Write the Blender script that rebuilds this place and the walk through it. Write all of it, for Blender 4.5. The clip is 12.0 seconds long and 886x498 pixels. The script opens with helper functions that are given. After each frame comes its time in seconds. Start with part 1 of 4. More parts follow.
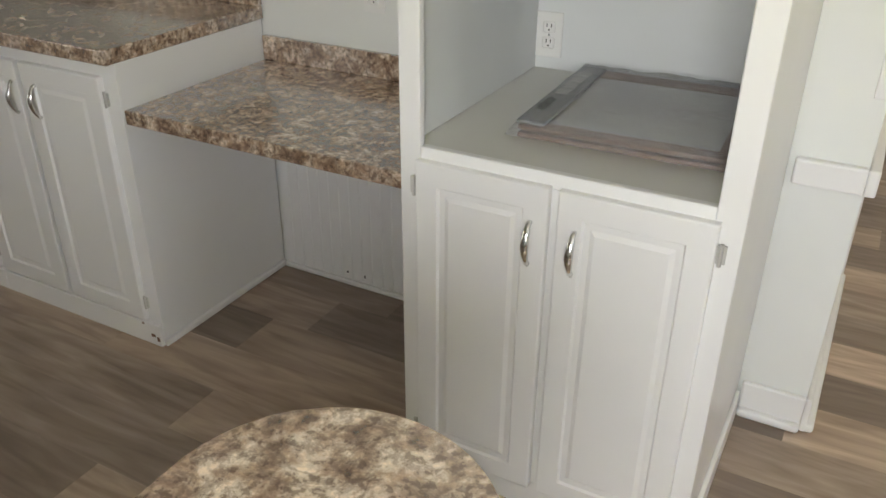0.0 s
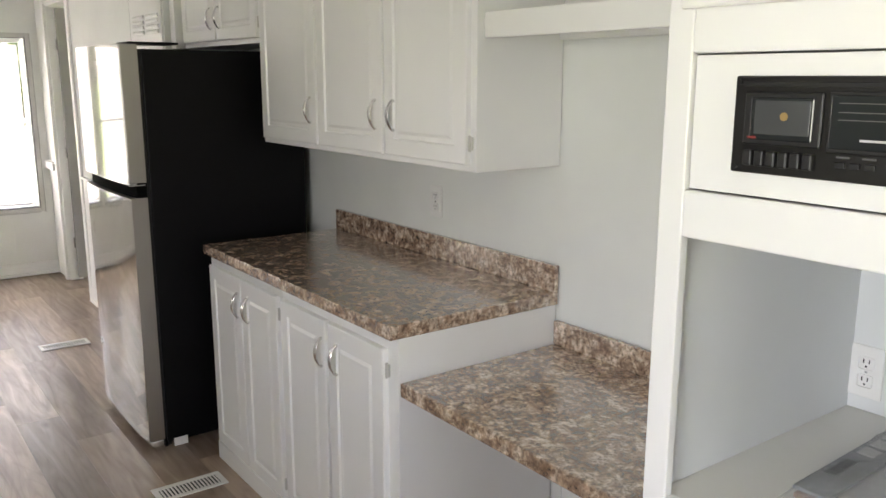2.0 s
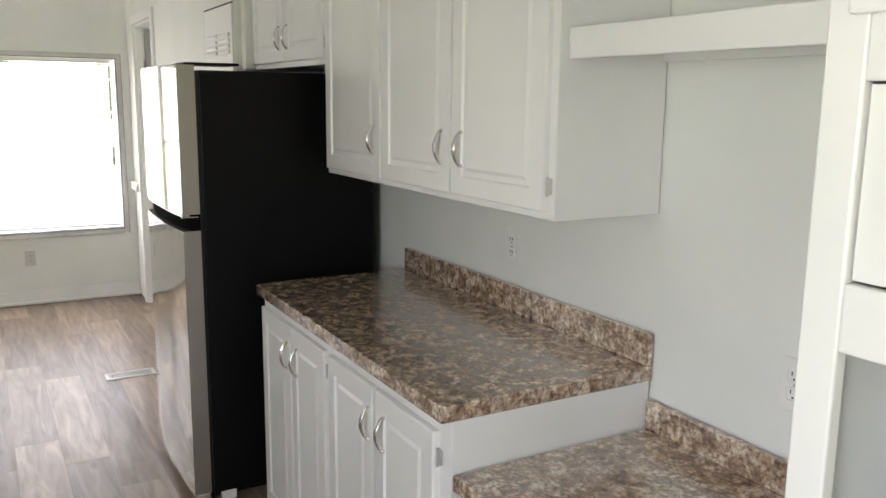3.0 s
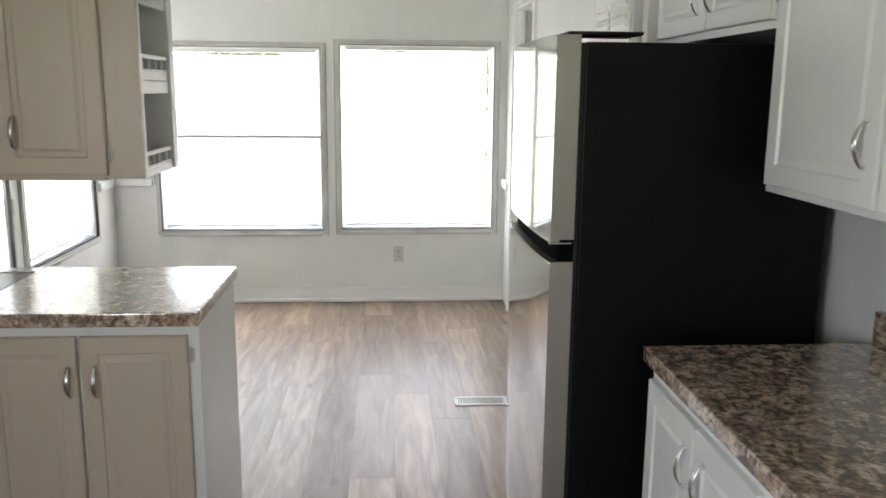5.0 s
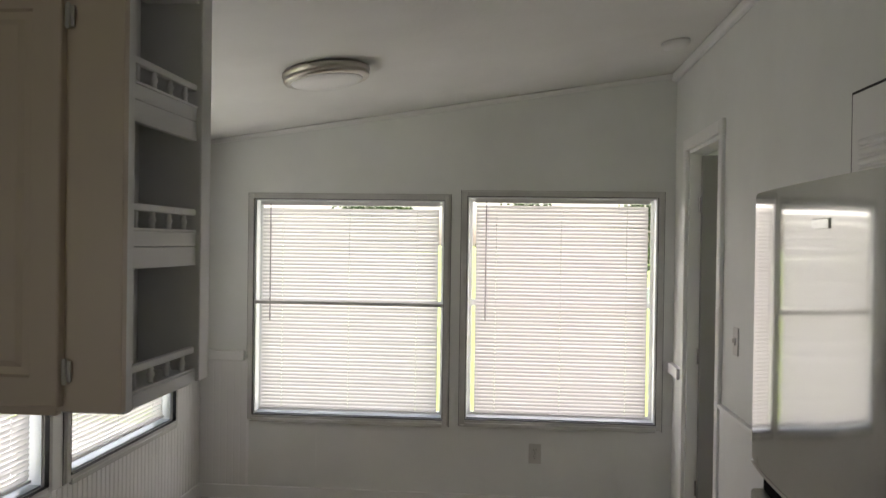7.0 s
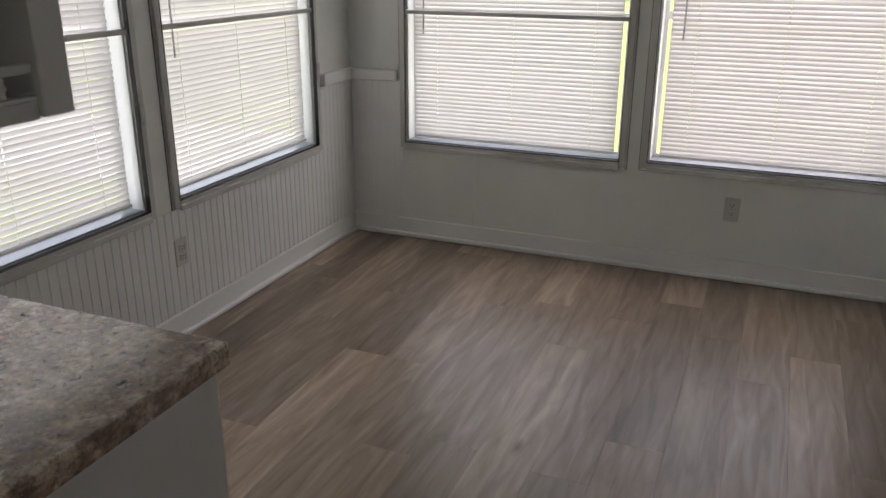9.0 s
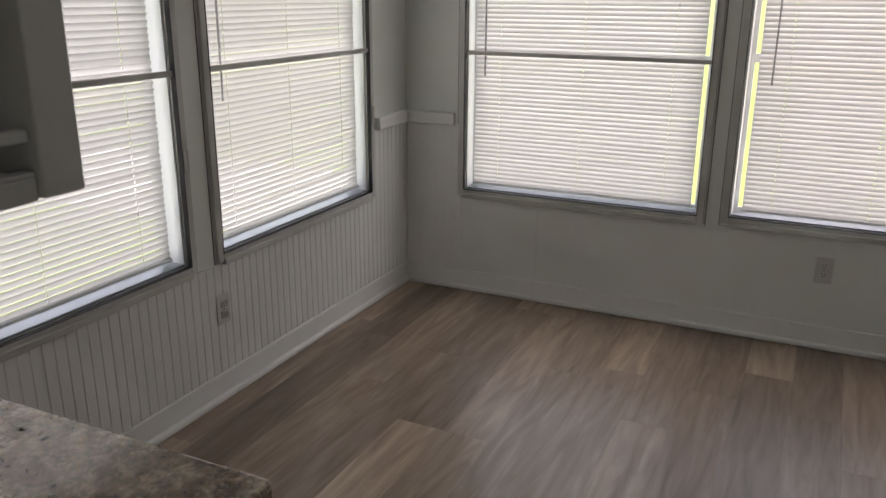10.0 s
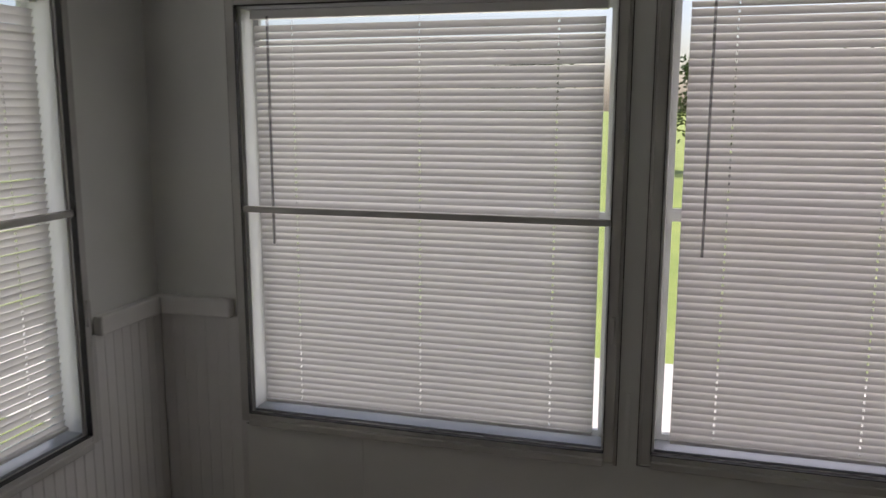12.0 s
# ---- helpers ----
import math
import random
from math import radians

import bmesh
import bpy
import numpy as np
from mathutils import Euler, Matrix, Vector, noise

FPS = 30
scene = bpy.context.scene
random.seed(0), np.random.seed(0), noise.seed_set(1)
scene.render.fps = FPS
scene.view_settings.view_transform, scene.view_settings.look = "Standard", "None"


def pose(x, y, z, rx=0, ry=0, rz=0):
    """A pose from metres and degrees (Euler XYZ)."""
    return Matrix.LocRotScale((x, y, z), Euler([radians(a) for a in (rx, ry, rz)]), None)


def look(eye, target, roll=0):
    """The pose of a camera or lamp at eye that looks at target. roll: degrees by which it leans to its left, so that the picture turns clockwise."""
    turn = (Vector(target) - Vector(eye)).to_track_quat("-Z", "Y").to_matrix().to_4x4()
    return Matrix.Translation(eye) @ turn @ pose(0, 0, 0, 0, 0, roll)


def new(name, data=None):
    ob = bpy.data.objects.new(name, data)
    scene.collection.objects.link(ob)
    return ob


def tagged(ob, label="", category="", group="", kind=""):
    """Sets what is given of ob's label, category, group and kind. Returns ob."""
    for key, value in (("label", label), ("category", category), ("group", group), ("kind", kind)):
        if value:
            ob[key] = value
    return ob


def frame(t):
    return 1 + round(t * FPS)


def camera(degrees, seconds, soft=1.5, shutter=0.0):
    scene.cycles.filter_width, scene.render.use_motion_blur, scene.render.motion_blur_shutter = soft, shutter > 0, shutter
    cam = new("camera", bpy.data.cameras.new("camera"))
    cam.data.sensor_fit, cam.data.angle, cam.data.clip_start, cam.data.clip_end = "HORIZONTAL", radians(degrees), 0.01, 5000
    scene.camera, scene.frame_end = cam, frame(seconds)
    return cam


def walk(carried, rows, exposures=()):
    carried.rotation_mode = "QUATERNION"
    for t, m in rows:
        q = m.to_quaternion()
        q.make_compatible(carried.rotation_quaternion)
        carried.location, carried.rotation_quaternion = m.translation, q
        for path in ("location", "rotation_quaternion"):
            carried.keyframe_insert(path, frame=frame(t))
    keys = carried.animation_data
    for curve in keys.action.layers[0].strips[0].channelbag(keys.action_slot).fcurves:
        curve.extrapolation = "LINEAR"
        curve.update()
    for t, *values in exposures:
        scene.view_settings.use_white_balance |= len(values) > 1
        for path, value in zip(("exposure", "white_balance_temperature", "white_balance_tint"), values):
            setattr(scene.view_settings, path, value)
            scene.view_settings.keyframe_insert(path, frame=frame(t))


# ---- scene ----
cam = camera(56.9, 12.0, shutter=0.12)
EXPOSURES = (
    (0, 2.88, 7200, 14), (0.5, 2.73, 6800, 14), (1.0, 2.75, 6700, 17), (1.5, 3.25, 6900, 18), (2.5, 3.3, 6800, 17), (4.5, 3.35, 6500, 14), (5.5, 3.22, 6350, 14), (6.0, 2.8, 6800, 15), (6.5, 2.1, 6800, 16),
    (8.5, 1.52, 6600, 18), (9.5, 1.6, 6650, 19), (10.5, 1.18, 6750, 18), (11.0, 0.93, 6600, 18), (12, 0.45, 6600, 20),
)
PATH = [
    (0, (-0.169, 0.186, 1.462), (-1.0, 1.735, 0.509), 0.4),
    (0.5, (-0.162, 0.173, 1.5), (-0.996, 1.816, 0.724), 0.7),
    (1, (-0.152, 0.206, 1.547), (-1.173, 1.834, 0.994), 0.4),
    (1.5, (-0.133, 0.358, 1.564), (-1.507, 1.737, 1.107), 0.2),
    (2, (-0.13, 0.452, 1.565), (-1.705, 1.615, 1.154), 0.1),
    (2.5, (-0.242, 0.577, 1.572), (-1.886, 1.649, 1.184), 0.3),
    (2.7, (-0.313, 0.644, 1.58), (-1.983, 1.678, 1.203), 0.4),
    (4.3, (-0.916, 0.939, 1.564), (-2.808, 1.487, 1.217), 1.5),
    (4.5, (-1.027, 0.929, 1.563), (-2.943, 1.373, 1.205), 1.2),
    (5, (-1.311, 0.926, 1.545), (-3.269, 1.065, 1.164), 0.5),
    (5.5, (-1.589, 0.929, 1.552), (-3.551, 0.851, 1.171), 0.4),
    (6, (-1.872, 0.854, 1.566), (-3.845, 0.727, 1.267), 0.2),
    (6.5, (-2.141, 0.827, 1.578), (-4.136, 0.689, 1.52), 0.5),
    (6.7, (-2.266, 0.844, 1.583), (-4.259, 0.679, 1.596), 0.7),
    (8.3, (-3.093, 1.053, 1.531), (-4.976, 0.624, 1.011), 0.8),
    (8.5, (-3.184, 1.094, 1.514), (-5.023, 0.575, 0.925), 0.6),
    (9, (-3.288, 1.141, 1.498), (-5.031, 0.436, 0.815), 0.3),
    (9.5, (-3.338, 1.117, 1.494), (-5.049, 0.339, 0.809), 0.3),
    (10, (-3.539, 0.951, 1.494), (-5.264, 0.14, 0.891), 0.4),
    (10.5, (-3.791, 0.843, 1.504), (-5.544, 0.03, 0.988), 0.6),
    (11, (-4.144, 0.741, 1.517), (-5.928, -0.06, 1.097), 1.5),
    (11.5, (-4.538, 0.681, 1.571), (-6.348, -0.071, 1.174), 1.0),
    (12, (-4.944, 0.638, 1.526), (-6.839, 0.097, 1.186), 0.1),
]
walk(cam, [(t, look(eye, target, roll)) for t, eye, target, roll in PATH], EXPOSURES)

# ---------------------------------------------------------------- light
world = bpy.data.worlds.new("sky")
scene.world = world
world.use_nodes = True
wn = world.node_tree.nodes
sky = wn.new("ShaderNodeTexSky")
sky.sky_type, sky.sun_disc = "NISHITA", False
sky.sun_elevation, sky.sun_rotation = radians(59), radians(320)
sky.dust_density, sky.air_density = 2.5, 1.0
world.node_tree.links.new(sky.outputs[0], wn["Background"].inputs[0])
wn["Background"].inputs[1].default_value = 0.15


def sun_lamp():
    data = bpy.data.lights.new("sun", "SUN")
    data.energy, data.angle, data.color = 5.0, radians(0.6), (1, 0.94, 0.86)
    ob = new("sun", data)
    ob.matrix_world = look((-5, 6, 13), (0, 0, 0))
    return ob


def window_light(name, place, target, w, h, power, color):
    data = bpy.data.lights.new(name, "AREA")
    data.shape, data.size, data.size_y, data.energy, data.color = "RECTANGLE", w, h, power, color
    ob = new(name, data)
    ob.matrix_world = look(place, target)
    return ob


sun_lamp()
# added fill lamps at unseen, assumed openings; the hall one stands before solid wall
window_light("fill_east", (2.48, 0.75, 1.45), (0, 0.75, 1.3), 0.88, 0.98, 0.5, (1, 0.74, 0.48))
window_light("fill_south", (0.05, -0.99, 1.45), (-0.1, 1, 1.15), 1.0, 0.95, 5.1, (0.95, 0.98, 1))
window_light("fill_hall", (0.97, 3.3, 1.35), (0, 3.2, 1.0), 0.9, 1.2, 2.2, (1, 0.93, 0.82))
# daylight in the four dining windows, between pane and blind
window_light("daylight_window", (-7.332, -0.105, 1.19), (0, -0.105, 1.19), 1.04, 1.24, 3.1, (1, 1, 0.98))
window_light("daylight_window", (-7.332, 1.145, 1.20), (0, 1.145, 1.20), 1.01, 1.26, 3.1, (1, 0.945, 0.93))
window_light("daylight_window", (-6.31, -1.092, 1.20), (-6.31, 0, 1.20), 0.99, 1.22, 3.4, (1, 1, 0.96))
window_light("daylight_window", (-5.07, -1.092, 1.20), (-5.07, 0, 1.20), 0.99, 1.22, 3.4, (1, 1, 1))


# ---------------------------------------------------------------- materials
def mat(name):
    m = bpy.data.materials.new(name)
    m.use_nodes = True
    t = m.node_tree
    return m, t.nodes, t.links, t.nodes["Principled BSDF"]


def coords(n, l, scale=(1, 1, 1)):
    tc = n.new("ShaderNodeTexCoord")
    mp = n.new("ShaderNodeMapping")
    mp.inputs["Scale"].default_value = scale
    l.new(tc.outputs["Object"], mp.inputs[0])
    return mp.outputs[0]


def noise_node(n, l, vec, scale, detail=4, rough=0.55, dist=0.0):
    x = n.new("ShaderNodeTexNoise")
    x.inputs["Scale"].default_value, x.inputs["Detail"].default_value = scale, detail
    x.inputs["Roughness"].default_value, x.inputs["Distortion"].default_value = rough, dist
    l.new(vec, x.inputs["Vector"])
    return x.outputs[0]


def ramp(n, l, fac, stops):
    r = n.new("ShaderNodeValToRGB")
    e = r.color_ramp.elements
    while len(e) < len(stops):
        e.new(0.5)
    for k, (p, c) in zip(e, stops):
        k.position, k.color = p, (*c, 1)
    l.new(fac, r.inputs[0])
    return r.outputs[0]


def mix(n, l, fac, a, b, how="MIX"):
    x = n.new("ShaderNodeMix")
    x.data_type, x.blend_type = "RGBA", how
    for k, v in ((0, fac), (6, a), (7, b)):
        if isinstance(v, (int, float)):
            x.inputs[k].default_value = v
        elif isinstance(v, tuple):
            x.inputs[k].default_value = (*v, 1)
        else:
            l.new(v, x.inputs[k])
    return x.outputs[2]


def bump(n, l, p, height, strength=0.2, dist=0.002):
    b = n.new("ShaderNodeBump")
    b.inputs["Strength"].default_value, b.inputs["Distance"].default_value = strength, dist
    l.new(height, b.inputs["Height"])
    l.new(b.outputs[0], p.inputs["Normal"])


def paint(name, color, rough=0.45, grain=260, relief=0.08, stain=0.06, vary=0.0):
    """Painted surface: roller or brush grain, and faint larger unevenness."""
    m, n, l, p = mat(name)
    v = coords(n, l)
    big = noise_node(n, l, v, 2.3, 3)
    dark = tuple(c * (1 - stain) for c in color)
    lite = tuple(min(1, c * (1 + stain * 0.4)) for c in color)
    l.new(ramp(n, l, big, ((0.3, dark), (0.7, lite))), p.inputs["Base Color"])
    fine = noise_node(n, l, v, grain, 2)
    p.inputs["Roughness"].default_value = rough
    bump(n, l, p, fine, relief, 0.001)
    return m


def metal(name, color, rough, streak=(1, 1, 1), amount=0.05, metallic=1.0):
    m, n, l, p = mat(name)
    v = coords(n, l, streak)
    f = noise_node(n, l, v, 90, 3)
    l.new(ramp(n, l, f, ((0.2, tuple(c * (1 - amount) for c in color)), (0.8, color))), p.inputs["Base Color"])
    p.inputs["Metallic"].default_value, p.inputs["Roughness"].default_value = metallic, rough
    return m


def plain(name, color, rough=0.5, metallic=0.0, emit=0.0):
    m, n, l, p = mat(name)
    p.inputs["Base Color"].default_value = (*color, 1)
    p.inputs["Roughness"].default_value, p.inputs["Metallic"].default_value = rough, metallic
    return m


def laminate(name):
    """Stone-look laminate: cream blotches between brown clouds and dark veins, satin sheen."""
    m, n, l, p = mat(name)
    v = coords(n, l)
    a = noise_node(n, l, v, 24, 8, 0.66, 0.35)
    c = ramp(n, l, a, ((0.33, (0.14, 0.088, 0.060)), (0.42, (0.30, 0.205, 0.145)), (0.49, (0.43, 0.315, 0.235)),
                       (0.56, (0.66, 0.54, 0.435)), (0.64, (0.74, 0.63, 0.525)), (0.74, (0.40, 0.295, 0.225))))
    b = noise_node(n, l, v, 80, 5, 0.62, 0.2)
    spots = ramp(n, l, b, ((0.41, (0.26, 0.205, 0.165)), (0.46, (0.82, 0.78, 0.73)), (0.55, (1.0, 0.965, 0.92)), (0.62, (1.35, 1.29, 1.2))))
    c = mix(n, l, 0.78, c, spots, "MULTIPLY")
    # broken dark veins along the contours of a wandering field
    vein = noise_node(n, l, v, 13, 8, 0.7, 0.3)
    line = ramp(n, l, vein, ((0.455, (0, 0, 0)), (0.487, (0.5, 0.5, 0.5)), (0.505, (0.4, 0.4, 0.4)), (0.53, (0, 0, 0))))
    c = mix(n, l, line, c, (0.12, 0.08, 0.062))
    l.new(c, p.inputs["Base Color"])
    l.new(ramp(n, l, b, ((0.3, (0.27, 0.27, 0.27)), (0.7, (0.18, 0.18, 0.18)))), p.inputs["Roughness"])
    p.inputs["Specular IOR Level"].default_value = 0.7
    p.inputs["Coat Weight"].default_value, p.inputs["Coat Roughness"].default_value = 1.0, 0.14
    p.inputs["Coat IOR"].default_value = 1.9
    bump(n, l, p, noise_node(n, l, v, 300, 2), 0.05, 0.001)
    return m


def vinyl(name):
    """Grey-brown oak-look planks: grain along x, knots, a shade of its own for each plank."""
    m, n, l, p = mat(name)
    info = n.new("ShaderNodeObjectInfo")
    tc = n.new("ShaderNodeTexCoord")
    off = n.new("ShaderNodeVectorMath")
    off.operation = "SCALE"
    comb = n.new("ShaderNodeCombineXYZ")
    l.new(info.outputs["Random"], comb.inputs[0])
    l.new(info.outputs["Random"], comb.inputs[1])
    l.new(comb.outputs[0], off.inputs[0])
    off.inputs["Scale"].default_value = 37.0
    add = n.new("ShaderNodeVectorMath")
    l.new(tc.outputs["Object"], add.inputs[0])
    l.new(off.outputs[0], add.inputs[1])

    def mapped(s):
        mp = n.new("ShaderNodeMapping")
        mp.inputs["Scale"].default_value = s
        l.new(add.outputs[0], mp.inputs[0])
        return mp.outputs[0]

    g = noise_node(n, l, mapped((1.3, 11, 1)), 2.0, 4, 0.45, 1.0)
    f = noise_node(n, l, mapped((5, 160, 1)), 3, 4, 0.6)
    base = ramp(n, l, g, ((0.25, (0.205, 0.152, 0.115)), (0.42, (0.27, 0.206, 0.16)), (0.58, (0.33, 0.258, 0.205)), (0.75, (0.41, 0.33, 0.268))))
    shade = ramp(n, l, info.outputs["Random"], ((0.0, (0.62, 0.60, 0.59)), (0.3, (0.88, 0.86, 0.85)), (0.7, (1.15, 1.13, 1.10)), (1.0, (1.65, 1.60, 1.52))))
    c = mix(n, l, 1.0, base, shade, "MULTIPLY")
    c = mix(n, l, 0.14, c, ramp(n, l, f, ((0.3, (0.7, 0.67, 0.64)), (0.62, (1.05, 1.04, 1.02)))), "MULTIPLY")
    # arched figure of flat-sawn boards: contour bands of a stretched field
    field = noise_node(n, l, mapped((0.75, 5.5, 1)), 1.0, 2, 0.4, 0.3)
    mul = n.new("ShaderNodeMath")
    mul.operation, mul.inputs[1].default_value = "MULTIPLY", 26.0
    l.new(field, mul.inputs[0])
    fold = n.new("ShaderNodeMath")
    fold.operation, fold.inputs[1].default_value = "PINGPONG", 1.0
    l.new(mul.outputs[0], fold.inputs[0])
    c = mix(n, l, 0.28, c, ramp(n, l, fold.outputs[0], ((0.0, (0.70, 0.67, 0.64)), (0.4, (1.0, 1.0, 1.0)), (1.0, (1.06, 1.05, 1.04)))), "MULTIPLY")
    k = n.new("ShaderNodeTexVoronoi")
    k.inputs["Scale"].default_value = 1.0
    l.new(mapped((1.7, 4.3, 1)), k.inputs["Vector"])
    c = mix(n, l, ramp(n, l, k.outputs["Distance"], ((0.02, (0.75, 0.75, 0.75)), (0.10, (0, 0, 0)))), c, (0.085, 0.058, 0.043))
    l.new(c, p.inputs["Base Color"])
    l.new(ramp(n, l, g, ((0.3, (0.38, 0.38, 0.38)), (0.7, (0.31, 0.31, 0.31)))), p.inputs["Roughness"])
    p.inputs["Specular IOR Level"].default_value = 0.68
    bump(n, l, p, f, 0.03, 0.0005)
    return m


def slat_mat(name, color):
    m, n, l, p = mat(name)
    p.inputs["Base Color"].default_value = (*color, 1)
    p.inputs["Roughness"].default_value = 0.42
    tr = n.new("ShaderNodeBsdfTranslucent")
    tr.inputs[0].default_value = (*[c * 0.97 for c in color], 1)
    mx = n.new("ShaderNodeMixShader")
    mx.inputs[0].default_value = 0.19
    l.new(p.outputs[0], mx.inputs[1])
    l.new(tr.outputs[0], mx.inputs[2])
    l.new(mx.outputs[0], n["Material Output"].inputs[0])
    return m


def glass_mat(name, tint=(1, 1, 1), rough=0.0):
    m, n, l, p = mat(name)
    p.inputs["Base Color"].default_value = (*tint, 1)
    p.inputs["Transmission Weight"].default_value, p.inputs["Roughness"].default_value, p.inputs["IOR"].default_value = 1, rough, 1.45
    return m


def film_mat(name):
    """Clear crinkled plastic wrap."""
    m, n, l, p = mat(name)
    p.inputs["Base Color"].default_value = (0.8, 0.82, 0.84, 1)
    p.inputs["Roughness"].default_value, p.inputs["Alpha"].default_value = 0.06, 0.3
    v = coords(n, l, (1, 2.5, 1))
    bump(n, l, p, noise_node(n, l, v, 26, 5, 0.6, 1.5), 1.0, 0.03)
    return m


def ground_mat(name):
    m, n, l, p = mat(name)
    v = coords(n, l)
    a = noise_node(n, l, v, 0.7, 5)
    b = noise_node(n, l, v, 35, 4)
    c = ramp(n, l, a, ((0.3, (0.15, 0.215, 0.04)), (0.7, (0.235, 0.30, 0.07))))
    c = mix(n, l, 0.6, c, ramp(n, l, b, ((0.3, (0.6, 0.6, 0.6)), (0.7, (1.1, 1.1, 1.0)))), "MULTIPLY")
    l.new(c, p.inputs["Base Color"])
    p.inputs["Roughness"].default_value = 0.9
    return m


def leaf_mat(name):
    m, n, l, p = mat(name)
    v = coords(n, l)
    l.new(ramp(n, l, noise_node(n, l, v, 3, 3), ((0.3, (0.03, 0.06, 0.015)), (0.7, (0.09, 0.14, 0.035)))), p.inputs["Base Color"])
    p.inputs["Roughness"].default_value = 0.7
    return m


WALL = paint("wall_paint", (0.77, 0.785, 0.76), 0.5, 180, 0.1)
CEIL = paint("ceiling_texture", (0.83, 0.83, 0.81), 0.85, 45, 0.9, 0.05)
CAB = paint("cabinet_paint", (0.80, 0.80, 0.79), 0.34, 140, 0.06, 0.04)
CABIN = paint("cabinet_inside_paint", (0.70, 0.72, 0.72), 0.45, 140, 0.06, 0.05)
SHELF = paint("shelf_board_paint", (0.66, 0.65, 0.61), 0.4, 90, 0.05, 0.06)
# tan for east-facing fronts: their warm shade is put into the colour
TAN_SHADE = paint("shaded_tan_paint", (0.57, 0.475, 0.39), 0.4, 140, 0.06, 0.05)
TRIM = paint("trim_paint", (0.82, 0.82, 0.81), 0.35, 120, 0.05, 0.04)
BEAD = paint("beadboard_paint", (0.81, 0.81, 0.80), 0.42, 150, 0.06, 0.06)
LAM = laminate("stone_laminate")
VINYL = vinyl("vinyl_plank")
SUB = plain("underlay", (0.14, 0.105, 0.08), 0.9)
CHROME = metal("chrome", (0.78, 0.78, 0.78), 0.13)
STEEL = metal("brushed_steel", (0.66, 0.655, 0.635), 0.07, (1, 1, 40), 0.06)
DARKSTEEL = metal("grey_steel_edge", (0.42, 0.40, 0.37), 0.35, (1, 1, 30), 0.06)
BLACK = paint("black_enamel", (0.004, 0.004, 0.0045), 0.45, 700, 0.12, 0.1)
BLACK.node_tree.nodes["Principled BSDF"].inputs["Specular IOR Level"].default_value = 0.16
GASKET = plain("black_rubber", (0.008, 0.008, 0.008), 0.6)
GRIP = plain("matt_black_grip", (0.004, 0.004, 0.004), 0.9)
GRIP.node_tree.nodes["Principled BSDF"].inputs["Specular IOR Level"].default_value = 0.05
PLASTIC = paint("white_plastic", (0.78, 0.78, 0.76), 0.3, 60, 0.02, 0.02)
SLOT = plain("dark_slot", (0.02, 0.02, 0.02), 0.7)
ALU = paint("window_frame_enamel", (0.60, 0.60, 0.575), 0.38, 60, 0.08, 0.3)
JAMB = paint("window_jamb_paint", (0.80, 0.82, 0.82), 0.4, 100, 0.04, 0.03)
SILLM = paint("blue_grey_sill", (0.33, 0.36, 0.40), 0.3, 60, 0.05, 0.2)
SLAT = slat_mat("blind_slat", (0.78, 0.765, 0.75))
RAILM = slat_mat("blind_rail", (0.82, 0.82, 0.82))
GLASS = glass_mat("window_glass")
WAND = glass_mat("smoky_plastic_wand", (0.35, 0.35, 0.36), 0.15)
STEREO = paint("black_plastic_panel", (0.009, 0.0085, 0.008), 0.4, 400, 0.1, 0.1)
STEREO2 = plain("dark_grey_plastic", (0.010, 0.010, 0.0105), 0.5)
DIAL = plain("tuner_window", (0.018, 0.021, 0.022), 0.06)
# blotchy grey that stands in for the reflection in the cassette window
GLARE = paint("window_glare_grey", (0.09, 0.095, 0.10), 0.1, 25, 0.3, 0.6)
DOT = plain("amber_dot", (0.30, 0.20, 0.08), 0.4)
PALE = plain("pale_bar", (0.6, 0.6, 0.6), 0.4)
COOK = plain("cooktop_glass", (0.012, 0.012, 0.014), 0.22)
OUTM = paint("outlet_plastic", (0.60, 0.59, 0.56), 0.35, 60, 0.02, 0.02)
HINGE = paint("worn_hinge_paint", (0.55, 0.54, 0.51), 0.35, 160, 0.2, 0.35)
MARK = plain("grey_marking", (0.10, 0.10, 0.10), 0.5)
REDM = plain("red_marking", (0.22, 0.03, 0.03), 0.4)
BROWN = paint("brown_shelf_edge", (0.19, 0.10, 0.06), 0.4, 60, 0.1, 0.3)
PADM = paint("grey_foam", (0.22, 0.225, 0.23), 0.5, 60, 0.3, 0.3)
FILM = film_mat("plastic_wrap")
PANE = paint("frosted_shelf_glass", (0.56, 0.55, 0.53), 0.1, 30, 0.05, 0.2)
GRASS = ground_mat("lawn")
CONC = paint("concrete", (0.5, 0.49, 0.46), 0.9, 8, 0.3, 0.15)
LEAF = leaf_mat("leaves")
BARK = paint("bark", (0.09, 0.065, 0.045), 0.9, 20, 0.8, 0.3)
DIFF = plain("frosted_diffuser", (0.85, 0.85, 0.83), 0.35)
NICKEL = metal("brushed_nickel", (0.5, 0.47, 0.42), 0.3)
# door leaf colour, darkened to carry the shadow behind the doorway
DOOR_SHADE = paint("shaded_door_slab", (0.32, 0.31, 0.30), 0.45, 100, 0.05, 0.05)
CARW = plain("white_car_paint", (0.8, 0.8, 0.8), 0.25)

# ---------------------------------------------------------------- building helpers
BASE = {}


def thing(name, at, label, category, group="", kind=""):
    ob = new(name)
    ob.empty_display_size = 0.1
    ob.location = at
    BASE[ob.name] = Vector(at)
    return tagged(ob, label, category, group, kind)


